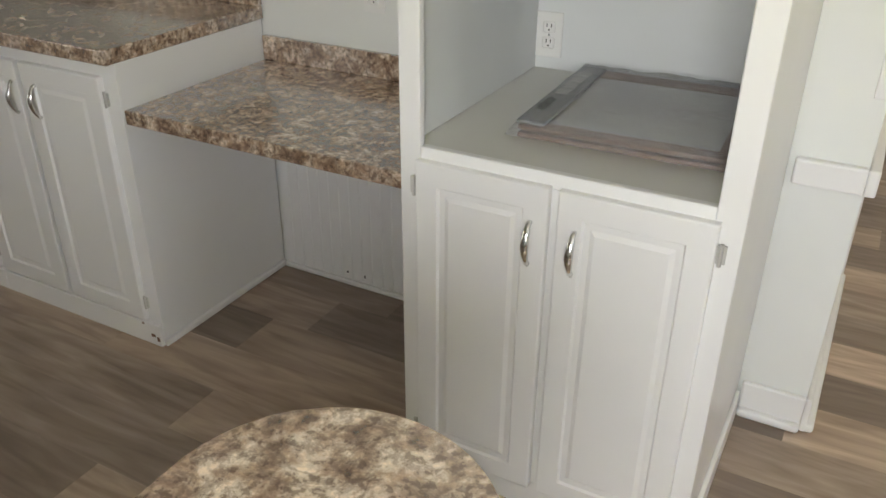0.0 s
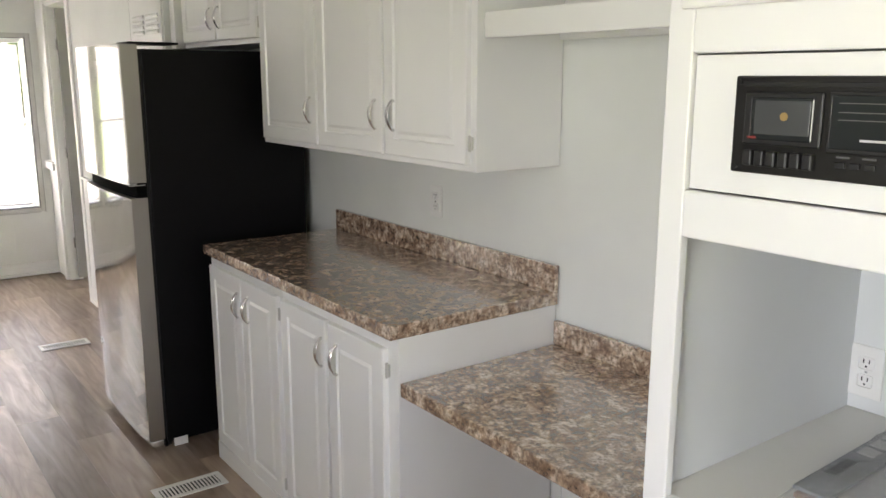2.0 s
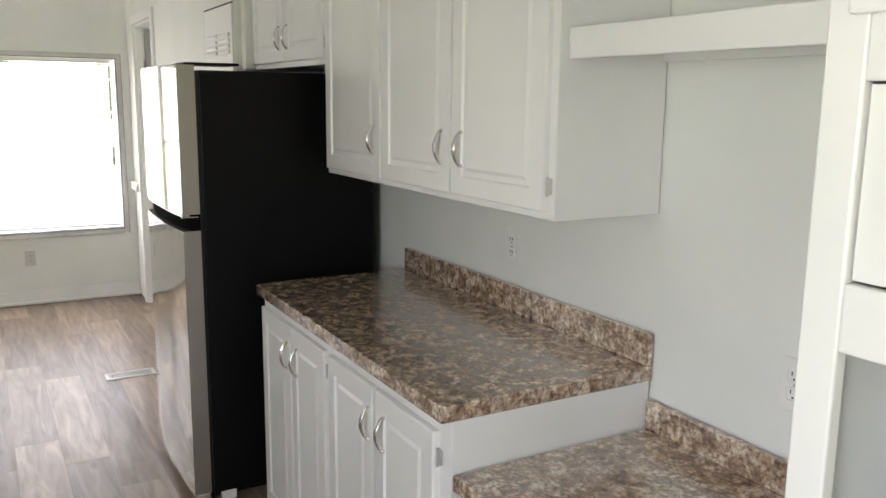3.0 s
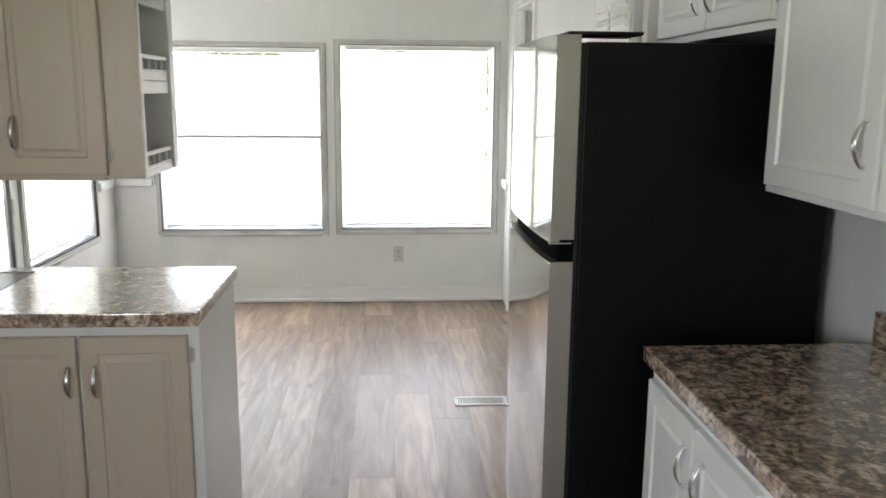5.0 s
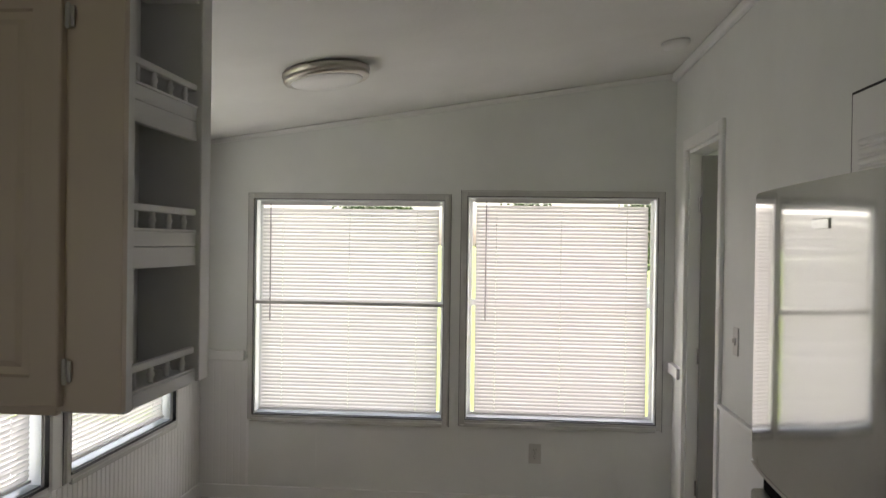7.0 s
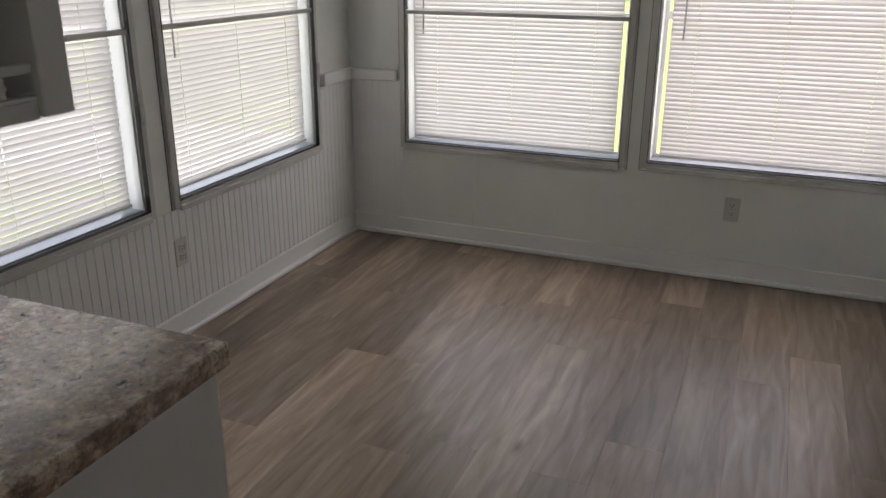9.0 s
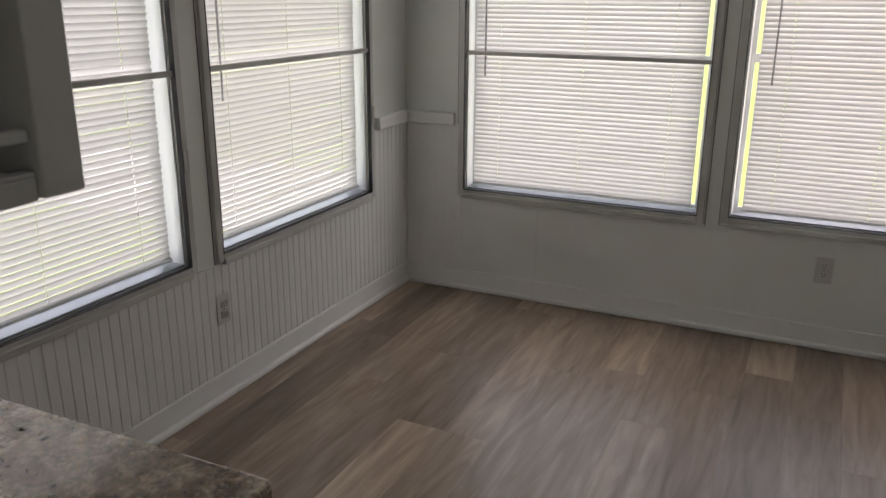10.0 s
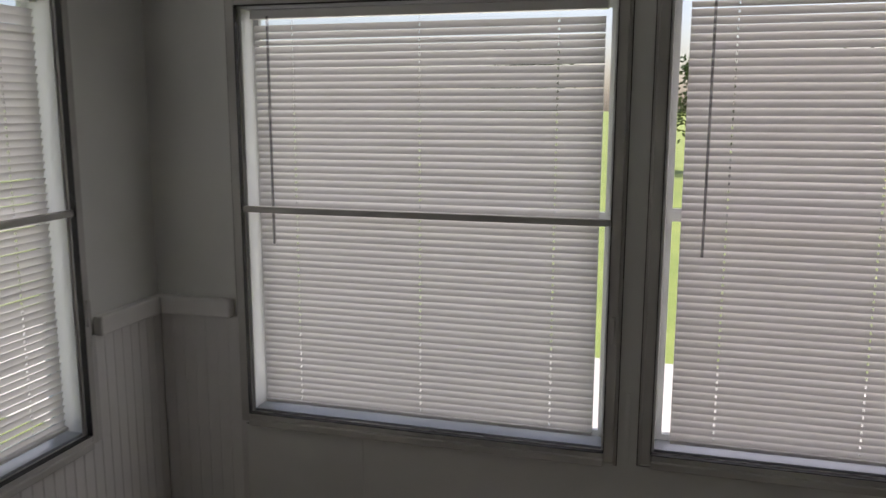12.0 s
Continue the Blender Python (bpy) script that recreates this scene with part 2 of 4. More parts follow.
def finish(bm, name, material, smooth=False):
    me = bpy.data.meshes.new(name)
    bm.normal_update()
    for f in bm.faces:
        f.smooth = smooth
    bm.to_mesh(me)
    bm.free()
    for m in (material if isinstance(material, (list, tuple)) else (material,)):
        me.materials.append(m)
    return me


def part(name, bm, material, parent, label="", smooth=False):
    """One mesh object under a thing or a part; the bmesh is given in world places."""
    base = BASE[parent.name]
    bmesh.ops.translate(bm, verts=bm.verts, vec=-base)
    ob = new(name, finish(bm, name, material, smooth))
    ob.parent = parent
    BASE[ob.name] = base
    return tagged(ob, label)


def solo(name, bm, material, label, category, group="", kind="", at=None, smooth=False):
    """A thing of one mesh."""
    if at is None:
        at = sum((v.co for v in bm.verts), Vector()) / len(bm.verts)
        at.z = min(v.co.z for v in bm.verts)
    at = Vector(at)
    bmesh.ops.translate(bm, verts=bm.verts, vec=-at)
    ob = new(name, finish(bm, name, material, smooth))
    ob.location = at
    BASE[ob.name] = at
    return tagged(ob, label, category, group, kind)


def box(x0, x1, y0, y1, z0, z1, bev=0.0, seg=2, bm=None):
    out = bm or bmesh.new()
    r = bmesh.ops.create_cube(out, size=1)
    vs = r["verts"]
    for v in vs:
        v.co = Vector(((x0 + x1) / 2 + v.co.x * (x1 - x0), (y0 + y1) / 2 + v.co.y * (y1 - y0), (z0 + z1) / 2 + v.co.z * (z1 - z0)))
    if bev:
        es = list({e for v in vs for e in v.link_edges})
        bmesh.ops.bevel(out, geom=es, offset=bev, segments=seg, affect="EDGES", profile=0.5)
    return out


def boxes(*spans, bev=0.0):
    bm = bmesh.new()
    for s in spans:
        box(*s, bev=bev, bm=bm)
    return bm


def rod(a, b, r, seg=10, bm=None, r2=None):
    out = bm or bmesh.new()
    a, b = Vector(a), Vector(b)
    q = (b - a).to_track_quat("Z", "Y").to_matrix().to_4x4()
    bmesh.ops.create_cone(out, cap_ends=True, segments=seg, radius1=r, radius2=r if r2 is None else r2, depth=(b - a).length,
                          matrix=Matrix.Translation((a + b) / 2) @ q)
    return out


def lathe(profile, centre, seg=32, bm=None):
    """Turned shape about a vertical axis; profile is (radius, height) pairs."""
    out = bm or bmesh.new()
    rings = []
    for r, z in profile:
        rings.append([out.verts.new((centre[0] + r * math.cos(2 * math.pi * k / seg), centre[1] + r * math.sin(2 * math.pi * k / seg), centre[2] + z)) for k in range(seg)])
    for a, b in zip(rings, rings[1:]):
        for k in range(seg):
            out.faces.new((a[k], a[(k + 1) % seg], b[(k + 1) % seg], b[k]))
    out.faces.new(rings[0][::-1])
    out.faces.new(rings[-1])
    return out


def prism(points, z0, z1, bev=0.0):
    """Upright solid on a flat outline."""
    bm = bmesh.new()
    lo = [bm.verts.new((x, y, z0)) for x, y in points]
    hi = [bm.verts.new((x, y, z1)) for x, y in points]
    bm.faces.new(lo[::-1])
    top = bm.faces.new(hi)
    n = len(points)
    for k in range(n):
        bm.faces.new((lo[k], lo[(k + 1) % n], hi[(k + 1) % n], hi[k]))
    if bev:
        bmesh.ops.bevel(bm, geom=list(top.edges), offset=bev, segments=3, affect="EDGES", profile=0.5)
    return bm


def moved(bm, m):
    bmesh.ops.transform(bm, matrix=m, verts=bm.verts)
    return bm


SOUTH = Matrix.Identity(4)                    # things that face -y


def east(x, y):
    """From a front that faces -y at the origin, to one that faces +x at (x, y)."""
    return pose(x, y, 0, 0, 0, 90)


def door_leaf(x0, x1, yf, z0, z1, thick=0.019, rail=0.046):
    """Cabinet door with a recessed, moulded centre panel; its front at yf, facing -y."""
    bm = box(x0, x1, yf, yf + thick, z0, z1)
    bmesh.ops.bevel(bm, geom=[e for e in bm.edges if all(abs(v.co.y - yf) < 1e-5 for v in e.verts)], offset=0.004, segments=2, affect="EDGES", profile=0.5)
    bm.normal_update()
    front = max((f for f in bm.faces if f.normal.y < -0.9), key=lambda f: f.calc_area())
    for thickness, depth in ((rail, 0), (0.004, -0.006), (0.013, 0.0), (0.010, 0.0045)):
        bmesh.ops.inset_region(bm, faces=[front], thickness=thickness, depth=depth, use_even_offset=True)
    return bm


def pull(x, yf, zc, length=0.098):
    """Arched pull on a front that faces -y; flat ends, thick middle."""
    bm = bmesh.new()
    n, seg = 14, 8
    rings = []
    for i in range(n + 1):
        u = i / n
        z = zc + (u - 0.5) * length
        out = 0.004 + 0.020 * math.sin(math.pi * u) ** 0.8
        r = 0.0036 + 0.0034 * math.sin(math.pi * u)
        rings.append([bm.verts.new((x + 1.25 * r * math.cos(2 * math.pi * k / seg), yf - out + 0.75 * r * math.sin(2 * math.pi * k / seg), z)) for k in range(seg)])
    for a, b in zip(rings, rings[1:]):
        for k in range(seg):
            bm.faces.new((a[k], a[(k + 1) % seg], b[(k + 1) % seg], b[k]))
    bm.faces.new(rings[0][::-1])
    bm.faces.new(rings[-1])
    for z in (zc - length / 2 + 0.004, zc + length / 2 - 0.004):
        rod((x, yf + 0.001, z), (x, yf - 0.006, z), 0.005, 8, bm)
    bmesh.ops.recalc_face_normals(bm, faces=bm.faces)
    return bm


def hinge(x, yf, z):
    bm = rod((x, yf - 0.003, z - 0.022), (x, yf - 0.003, z + 0.022), 0.004, 8)
    box(x - 0.009, x + 0.009, yf - 0.001, yf + 0.003, z - 0.018, z + 0.018, bm=bm)
    return bm


def add_door(unit, x0, x1, yf, z0, z1, hx, hz, hinge_x, m=SOUTH, rail=0.046, color=None):
    d = part("door", moved(door_leaf(x0, x1, yf, z0, z1, rail=rail), m), color or CAB, unit, "tan door with shade in its colour" if color else "")
    part("handle", moved(pull(hx, yf, hz), m), CHROME, d, "arched chrome pull", True)
    for z in (z0 + 0.06, z1 - 0.06):
        part("hinge", moved(hinge(hinge_x, yf + 0.012, z), m), HINGE, d, "small worn painted hinge")
    return d


# ---------------------------------------------------------------- structure
XW, YS, YN, YC, XE = -7.25, -1.01, 2.20, 1.80, 2.50      # wall faces: west, south, north, closet, east
TH = 0.12
HALL = 4.60


def roof(y):
    """Height of the sloping ceiling."""
    return 2.175 + 0.143 * (y + 1.01)


def top_slope(bm, extra=0.0, flat=2.3):
    """Raises the vertices above a wall's flat height to the sloping ceiling."""
    for v in bm.verts:
        if v.co.z > flat:
            v.co.z = roof(v.co.y) + extra
    return bm


WIN_W = ((-0.707, 0.50, 0.505, 1.86), (0.575, 1.735, 0.515, 1.885))
WIN_S = ((-6.90, -5.755, 0.535, 1.87), (-5.645, -4.515, 0.535, 1.87))


def wall_west():
    (a0, a1, b0, b1), (c0, c1, d0, d1) = WIN_W
    e = 0.028
    x0, x1 = XW - TH, XW
    spans = [(x0, x1, YS - TH, a0 + e, 0, 3), (x0, x1, a1 - e, c0 + e, 0, 3), (x0, x1, c1 - e, YN + TH, 0, 3),
             (x0, x1, a0 + e, a1 - e, 0, b0 + e), (x0, x1, a0 + e, a1 - e, b1 - e, 3), (x0, x1, c0 + e, c1 - e, 0, d0 + e), (x0, x1, c0 + e, c1 - e, d1 - e, 3)]
    return solo("wall_west", top_slope(boxes(*spans)), WALL, "white painted panel wall with two tall windows", "wall", kind="structure")


def wall_south():
    e = 0.028
    (a0, a1, b0, b1), (c0, c1, d0, d1) = WIN_S
    y0, y1 = YS - TH, YS
    spans = [(XW, a0 + e, y0, y1, 0, 2.16), (a1 - e, c0 + e, y0, y1, 0, 2.16), (c1 - e, -0.47, y0, y1, 0, 2.16), (0.57, XE, y0, y1, 0, 2.16), (-0.47, 0.57, y0, y1, 0, 0.95), (-0.47, 0.57, y0, y1, 1.95, 2.16)]
    for u0, u1, v0, v1 in WIN_S:
        spans += [(u0 + e, u1 - e, y0, y1, 0, v0 + e), (u0 + e, u1 - e, y0, y1, v1 - e, 2.16)]
    bm = boxes(*spans)
    for v in bm.verts:
        if v.co.z > 2.1:
            v.co.z = roof(v.co.y)
    return solo("wall_south", bm, WALL, "white painted wall with beadboard below windows", "wall", kind="structure")


wall_west()
wall_south()
solo("wall_north", top_slope(boxes((-4.24, -0.29, YN, YN + TH, 0, 3))), WALL, "pale white painted kitchen wall behind counters", "wall", kind="structure")
# closet wall beside the fridge, with a doorway near the west wall
solo("wall_closet", top_slope(boxes((-6.2, -4.24, YC, YC + 0.1, 0, 3), (XW, -6.90, YC, YC + 0.1, 0, 3), (-6.90, -6.2, YC, YC + 0.1, 2.09, 3), (-4.34, -4.24, YC + 0.1, YN, 0, 3))), WALL,
     "white painted wall with a narrow doorway", "wall", kind="structure")
solo("wall_closet_back", top_slope(boxes((XW, -4.34, 3.0, 3.1, 0, 3), (-5.4, -5.3, YC + 0.1, 3.0, 0, 3))), WALL, "plain painted back wall of closet", "wall", kind="structure")
solo("wall_partition", top_slope(boxes((-0.3015, -0.13, 2.14, 3.12, 0, 3))), WALL, "white painted partition end beside tall cabinet", "wall", kind="structure")
solo("wall_hall", top_slope(boxes((-0.25, -0.09, 3.9, HALL, 0, 3), (-1.6, 1.05, HALL, HALL + TH, 0, 3), (1.0, 1.1, YN + 0.3, HALL, 0, 3), (-1.6, -1.5, YN + TH, HALL, 0, 3))), WALL,
     "white painted hallway walls beyond the partition", "wall", kind="structure")
solo("wall_east", top_slope(boxes((XE, XE + TH, YS - TH, 0.3, 0, 3), (XE, XE + TH, 1.2, YN + 0.5, 0, 3), (XE, XE + TH, 0.3, 1.2, 0, 0.95), (XE, XE + TH, 0.3, 1.2, 1.95, 3), (1.1, XE, YN + 0.3, YN + 0.4, 0, 3)), flat=2.05), WALL,
     "plain white painted wall closing the room", "wall", kind="structure")


def ceiling():
    bm = bmesh.new()
    # slab runs past the walls as an unseen, added eave that blocks direct sun
    ys = (YS - 0.6, HALL + 0.3)
    vs = [bm.verts.new((x, y, roof(y) + h)) for h in (0, 0.12) for y in ys for x in (XW - 1.0, XE + 0.6)]
    for f in ((0, 2, 3, 1), (4, 5, 7, 6), (0, 1, 5, 4), (2, 6, 7, 3), (0, 4, 6, 2), (1, 3, 7, 5)):
        bm.faces.new([vs[k] for k in f])
    bmesh.ops.recalc_face_normals(bm, faces=bm.faces)
    return solo("ceiling", bm, CEIL, "white textured sloping ceiling", "ceiling", kind="structure")


ceiling()


def strip(name, x0, x1, y0, y1, z0, z1, label, category="trim", material=None, bev=0.004):
    return solo(name, box(x0, x1, y0, y1, z0, z1, bev), material or TRIM, label, category, kind="structure")


def baseboard(x0, y0, x1, y1, nx, ny, h=0.105):
    """White baseboard with a shoe moulding along a wall; (nx, ny) points into the room."""
    d, s = 0.016, 0.034
    lo = (min(x0, x1, x0 + nx * d), max(x0, x1, x0 + nx * d), min(y0, y1, y0 + ny * d), max(y0, y1, y0 + ny * d))
    sh = (min(x0, x1, x0 + nx * s), max(x0, x1, x0 + nx * s), min(y0, y1, y0 + ny * s), max(y0, y1, y0 + ny * s))
    bm = box(*lo, 0, h, 0.005)
    box(*sh, 0, 0.026, 0.009, 3, bm=bm)
    return solo("baseboard", bm, TRIM, "white painted baseboard with shoe moulding", "baseboard", kind="structure")


baseboard(XW, YS, XW, YC, 1, 0)
baseboard(XW, YS, -4.0, YS, 0, 1)
baseboard(-6.135, YC, -4.26, YC, 0, -1)
baseboard(-0.29, 2.14, -0.13, 2.14, 0, -1)
baseboard(-0.13, 2.126, -0.13, 3.05, 1, 0)
baseboard(-0.09, 3.97, -0.09, HALL, 1, 0)
baseboard(-0.09, HALL, 1.0, HALL, 0, -1)

# crown moulding along the closet wall and the west wall
bm = box(XW, -4.34, YC - 0.03, YC, roof(YC) - 0.055, roof(YC) - 0.006, 0.01)
solo("trim", bm, TRIM, "white crown moulding under the ceiling", "trim", kind="structure")
bm = box(XW, XW + 0.018, YS, YC - 0.03, 0, 1)
for v in bm.verts:
    v.co.z = roof(v.co.y) - (0.03 if v.co.z < 0.5 else 0.004)
solo("trim", bm, TRIM, "thin white moulding along sloping ceiling", "trim", kind="structure")

# chair rails
for x0, x1, y0, y1, lab in ((XW, XW + 0.034, YS, -0.727, 0), (XW + 0.034, -6.925, YS, YS + 0.034, 0), (XW, XW + 0.034, 1.752, YC, 0), (XW + 0.034, -6.97, YC - 0.034, YC, 0)):
    strip("trim", x0, x1, y0, y1, 0.855, 0.915, "white chair rail in the corner", bev=0.006)
strip("trim", -6.12, -4.26, YC - 0.012, YC, 0.11, 0.87, "smooth white wainscot panel", material=BEAD, bev=0.002)
strip("trim", -6.12, -4.26, YC - 0.022, YC, 0.872, 0.892, "white cap on the wainscot", bev=0.004)
strip("trim", -0.285, -0.13, 2.115, 2.14, 0.69, 0.755, "white chair rail on the partition end", bev=0.006)
strip("trim", -0.13, -0.105, 2.115, 3.05, 0.69, 0.755, "white chair rail along the partition", bev=0.006)
strip("trim", -0.16, -0.128, 2.134, 2.16, 0.91, 2.55, "white corner bead on the partition", bev=0.003)
strip("trim", -0.135, -0.105, 3.05, 3.14, 0, 2.15, "white hallway door casing", bev=0.006)
strip("trim", -0.095, -0.06, 3.88, 3.97, 0, 2.15, "white hallway door casing", bev=0.006)


def beadboard(name, p0, axis, length, z0, z1, out, pitch=0.041, groove=0.0032):
    """Sheet of narrow vertical boards with grooves between; p0 on the wall, axis along it, out into the room."""
    bm = bmesh.new()
    a, o = Vector(axis), Vector(out)
    n = max(1, int(length / pitch))
    pts = []
    for k in range(n):
        u = k * pitch
        pts += [(u, 0.008 - groove), (u + 0.004, 0.0085 - groove), (u + 0.006, 0.008), (u + pitch - 0.003, 0.008)]
    pts += [(length, 0.003)]
    cols = []
    for u, d in pts:
        q = Vector(p0) + a * u + o * d
        cols.append((bm.verts.new((q.x, q.y, z0)), bm.verts.new((q.x, q.y, z1))))
    for (b0, t0), (b1, t1) in zip(cols, cols[1:]):
        bm.faces.new((b0, b1, t1, t0))
    first, last = cols[0], cols[-1]
    back = [bm.verts.new(v.co - o * 0.003) for v in (*first, *last)]
    bm.faces.new((cols[0][1], *[c[1] for c in cols[1:]], back[3], back[1]))
    bmesh.ops.recalc_face_normals(bm, faces=bm.faces)
    return solo(name, bm, BEAD, "white painted beadboard with narrow grooves", "wainscot", kind="structure")


beadboard("wainscot", (XW + 0.002, YS, 0), (1, 0, 0), 3.2, 0.10, 0.53, (0, 1, 0))
beadboard("wainscot", (XW + 0.002, YS, 0), (1, 0, 0), 0.335, 0.53, 0.86, (0, 1, 0), groove=0.002)
beadboard("wainscot", (XW, YS + 0.012, 0), (0, 1, 0), 0.30, 0.10, 0.86, (1, 0, 0), groove=0.001)
beadboard("wainscot", (-1.885, YN, 0), (1, 0, 0), 0.89, 0.0, 0.72, (0, -1, 0))

for x in (-1.62, -1.55, -1.28):
    strip("trim", x, x + 0.005, 2.1895, 2.1915, 0.055 + 0.02 * math.sin(x * 9), 0.063 + 0.02 * math.sin(x * 9), "small dark nail hole in beadboard", material=SLOT, bev=0)
for y in (-0.74, 0.53, 1.75):
    strip("trim", XW, XW + 0.004, y, y + 0.012, 0.50, 0.72, "thin caulk strip beside the window", material=WALL, bev=0.001)

# thin upright seams of the west wall panels under the windows
for y in (-0.29, 0.66, 1.5):
    strip("trim", XW, XW + 0.0025, y, y + 0.006, 0.105, 0.50, "thin seam strip between wall panels", material=WALL, bev=0)


# ---------------------------------------------------------------- windows and blinds
def window(name, w, h, m, rail_front, label, base):
    """Aluminium window. Local: x across, y outward from the wall face, z up from the frame's foot."""
    win = thing(name, base, label, "window", kind="structure")

    def p(nm, bm, material, par=win, lab=""):
        return part(nm, moved(bm, m), material, par, lab)

    t, pr = 0.030, 0.016
    p("frame_side", box(0, t, -pr, 0.012, 0, h, 0.004), ALU)
    p("frame_side", box(w - t, w, -pr, 0.012, 0, h, 0.004), ALU)
    p("frame_top", box(t, w - t, -pr, 0.012, h - t, h, 0.004), ALU)
    p("sill", box(t, w - t, -pr, 0.012, 0, t, 0.004), ALU)
    p("sill_ledge", box(t - 0.001, w - t + 0.001, -pr - 0.007, 0.004, -0.012, 0.012, 0.004), ALU)
    for a in ((t - 0.0015, t + 0.001, t, h - t), (w - t - 0.001, w - t + 0.0015, t, h - t)):
        p("seal", box(a[0], a[1], -pr - 0.0015, 0.002, a[2], a[3]), GASKET, win, "dark rubber seal")
    for z in (t - 0.0015, h - t - 0.001):
        p("seal", box(t, w - t, -pr - 0.0015, 0.002, z, z + 0.0025), GASKET, win, "dark rubber seal")
    p("flange", boxes((-0.007, 0.002, -0.004, 0.001, -0.010, h + 0.007), (w - 0.002, w + 0.007, -0.004, 0.001, -0.010, h + 0.007), (0.002, w - 0.002, -0.004, 0.001, h - 0.002, h + 0.007)), ALU, win)
    p("gap_line", boxes((-0.0095, -0.007, -0.002, 0.0005, -0.012, h + 0.007), (w + 0.007, w + 0.0095, -0.002, 0.0005, -0.012, h + 0.007), (-0.007, w * 0.62, -0.002, 0.0005, -0.0135, -0.012)), SLOT, win, "dark crack along the frame")
    # inner lining of the opening
    j = 0.008
    p("jamb", box(t, t + j, 0.012, 0.118, t, h - t), JAMB)
    p("jamb", box(w - t - j, w - t, 0.012, 0.118, t, h - t), JAMB)
    p("jamb_top", box(t + j, w - t - j, 0.012, 0.118, h - t - j, h - t), JAMB)
    p("jamb_sill", box(t + j, w - t - j, 0.012, 0.118, t, t + j), SILLM, win, "blue-grey metal sill")
    # outer sashes
    for nm, z0, z1 in (("lower_sash", t + j, h * 0.52), ("upper_sash", h * 0.52, h - t - j)):
        a, b = t + j, w - t - j
        s = p(nm, boxes((a, a + 0.018, 0.088, 0.108, z0, z1), (b - 0.018, b, 0.088, 0.108, z0, z1), (a + 0.018, b - 0.018, 0.088, 0.108, z0, z0 + 0.018), (a + 0.018, b - 0.018, 0.088, 0.108, z1 - 0.018, z1)), JAMB)
        g = p("pane", box(a + 0.018, b - 0.018, 0.096, 0.099, z0 + 0.018, z1 - 0.018), GLASS, s)
        g.visible_shadow = False
    if rail_front:
        p("meeting_rail", box(t - 0.004, w - t + 0.004, -0.008, 0.010, h * 0.52 - 0.010, h * 0.52 + 0.010, 0.003), ALU)
    p("latch", box(w - 0.022, w - 0.008, -pr - 0.010, -pr + 0.002, 0.36, 0.44, 0.003), ALU)
    return win


def slat_mesh(width, tilt):
    """One crowned slat; a positive tilt drops its room-side edge, a negative one lifts it."""
    bm = bmesh.new()
    prof = []
    for k in range(7):
        s = (k / 6 - 0.5) * 0.0243
        crown = 0.0022 * (1 - (2 * k / 6 - 1) ** 2)
        c, sn = math.cos(radians(tilt)), math.sin(radians(tilt))
        prof.append((s * c - crown * sn, s * sn + crown * c))
    xs = [0.0]
    for f in (0.12, 0.5, 0.88):
        xs += [width * f - 0.0022, width * f + 0.0022]
    xs.append(width)
    rows = [[bm.verts.new((x, y, z)) for x in xs] for y, z in prof]
    for r, (a, b) in enumerate(zip(rows, rows[1:])):
        for k in range(len(xs) - 1):
            if k % 2 == 1 and r in (2, 3):
                continue                      # slot through which the cord runs
            bm.faces.new((a[k], a[k + 1], b[k + 1], b[k]))
    return finish(bm, "slat", SLAT, True)


def blind(w, h, m, base, label, wand_at, depth=0.045, turn=63, inset=(0.034, 0.038), foot=0.034):
    """Mini blind with its rails, slats, cords and wand, hung in a window opening of outer size w by h."""
    bl = thing("window_blind", base, label, "window blind", "mini blinds")

    def p(nm, bm, material, lab="", par=bl):
        return part(nm, moved(bm, m), material, par, lab)

    x0, x1 = 0.030 + inset[0], w - 0.030 - inset[1]
    zt = h - 0.040
    p("headrail", box(x0 - 0.006, x1 + 0.006, depth - 0.016, depth + 0.014, zt - 0.026, zt, 0.002), PLASTIC)
    zb = 0.030 + foot
    p("bottom_rail", box(x0, x1, depth - 0.011, depth + 0.011, zb - 0.008, zb + 0.004, 0.003), RAILM)
    me = slat_mesh(x1 - x0, turn)
    pitch = 0.0215
    n = int((zt - 0.034 - zb) / pitch)
    rng = random.Random(int(w * 1000) + int(base[1] * 100))
    for k in range(n):
        ob = new("slat", me)
        ob.parent = bl
        tilt = rng.gauss(0, 1.3) + (rng.choice((0, 0, -16)) if k > n - 6 else 0)
        if turn < 0 and 0.5 < k / n < 0.58:
            tilt += rng.choice((-14, 0, 9, 16))          # bent slats
        ob.matrix_local = Matrix.Translation(-Vector(base)) @ m @ pose(x0, depth, zb + 0.014 + k * pitch, tilt, 0, 0) @ pose(0, 0, 0, 0, rng.gauss(0, 0.05), 0)
    for f in (0.12, 0.5, 0.88):
        u = x0 + (x1 - x0) * f
        p("ladder_cord", boxes((u - 0.0005, u + 0.0005, depth - 0.0005, depth + 0.0005, zb, zt - 0.02)), PLASTIC)
    p("wand", rod((x0 + wand_at, depth - 0.030, zt - 0.02), (x0 + wand_at, depth - 0.028, zt - 0.72), 0.0042, 6), WAND, "smoky plastic tilt wand")
    return bl


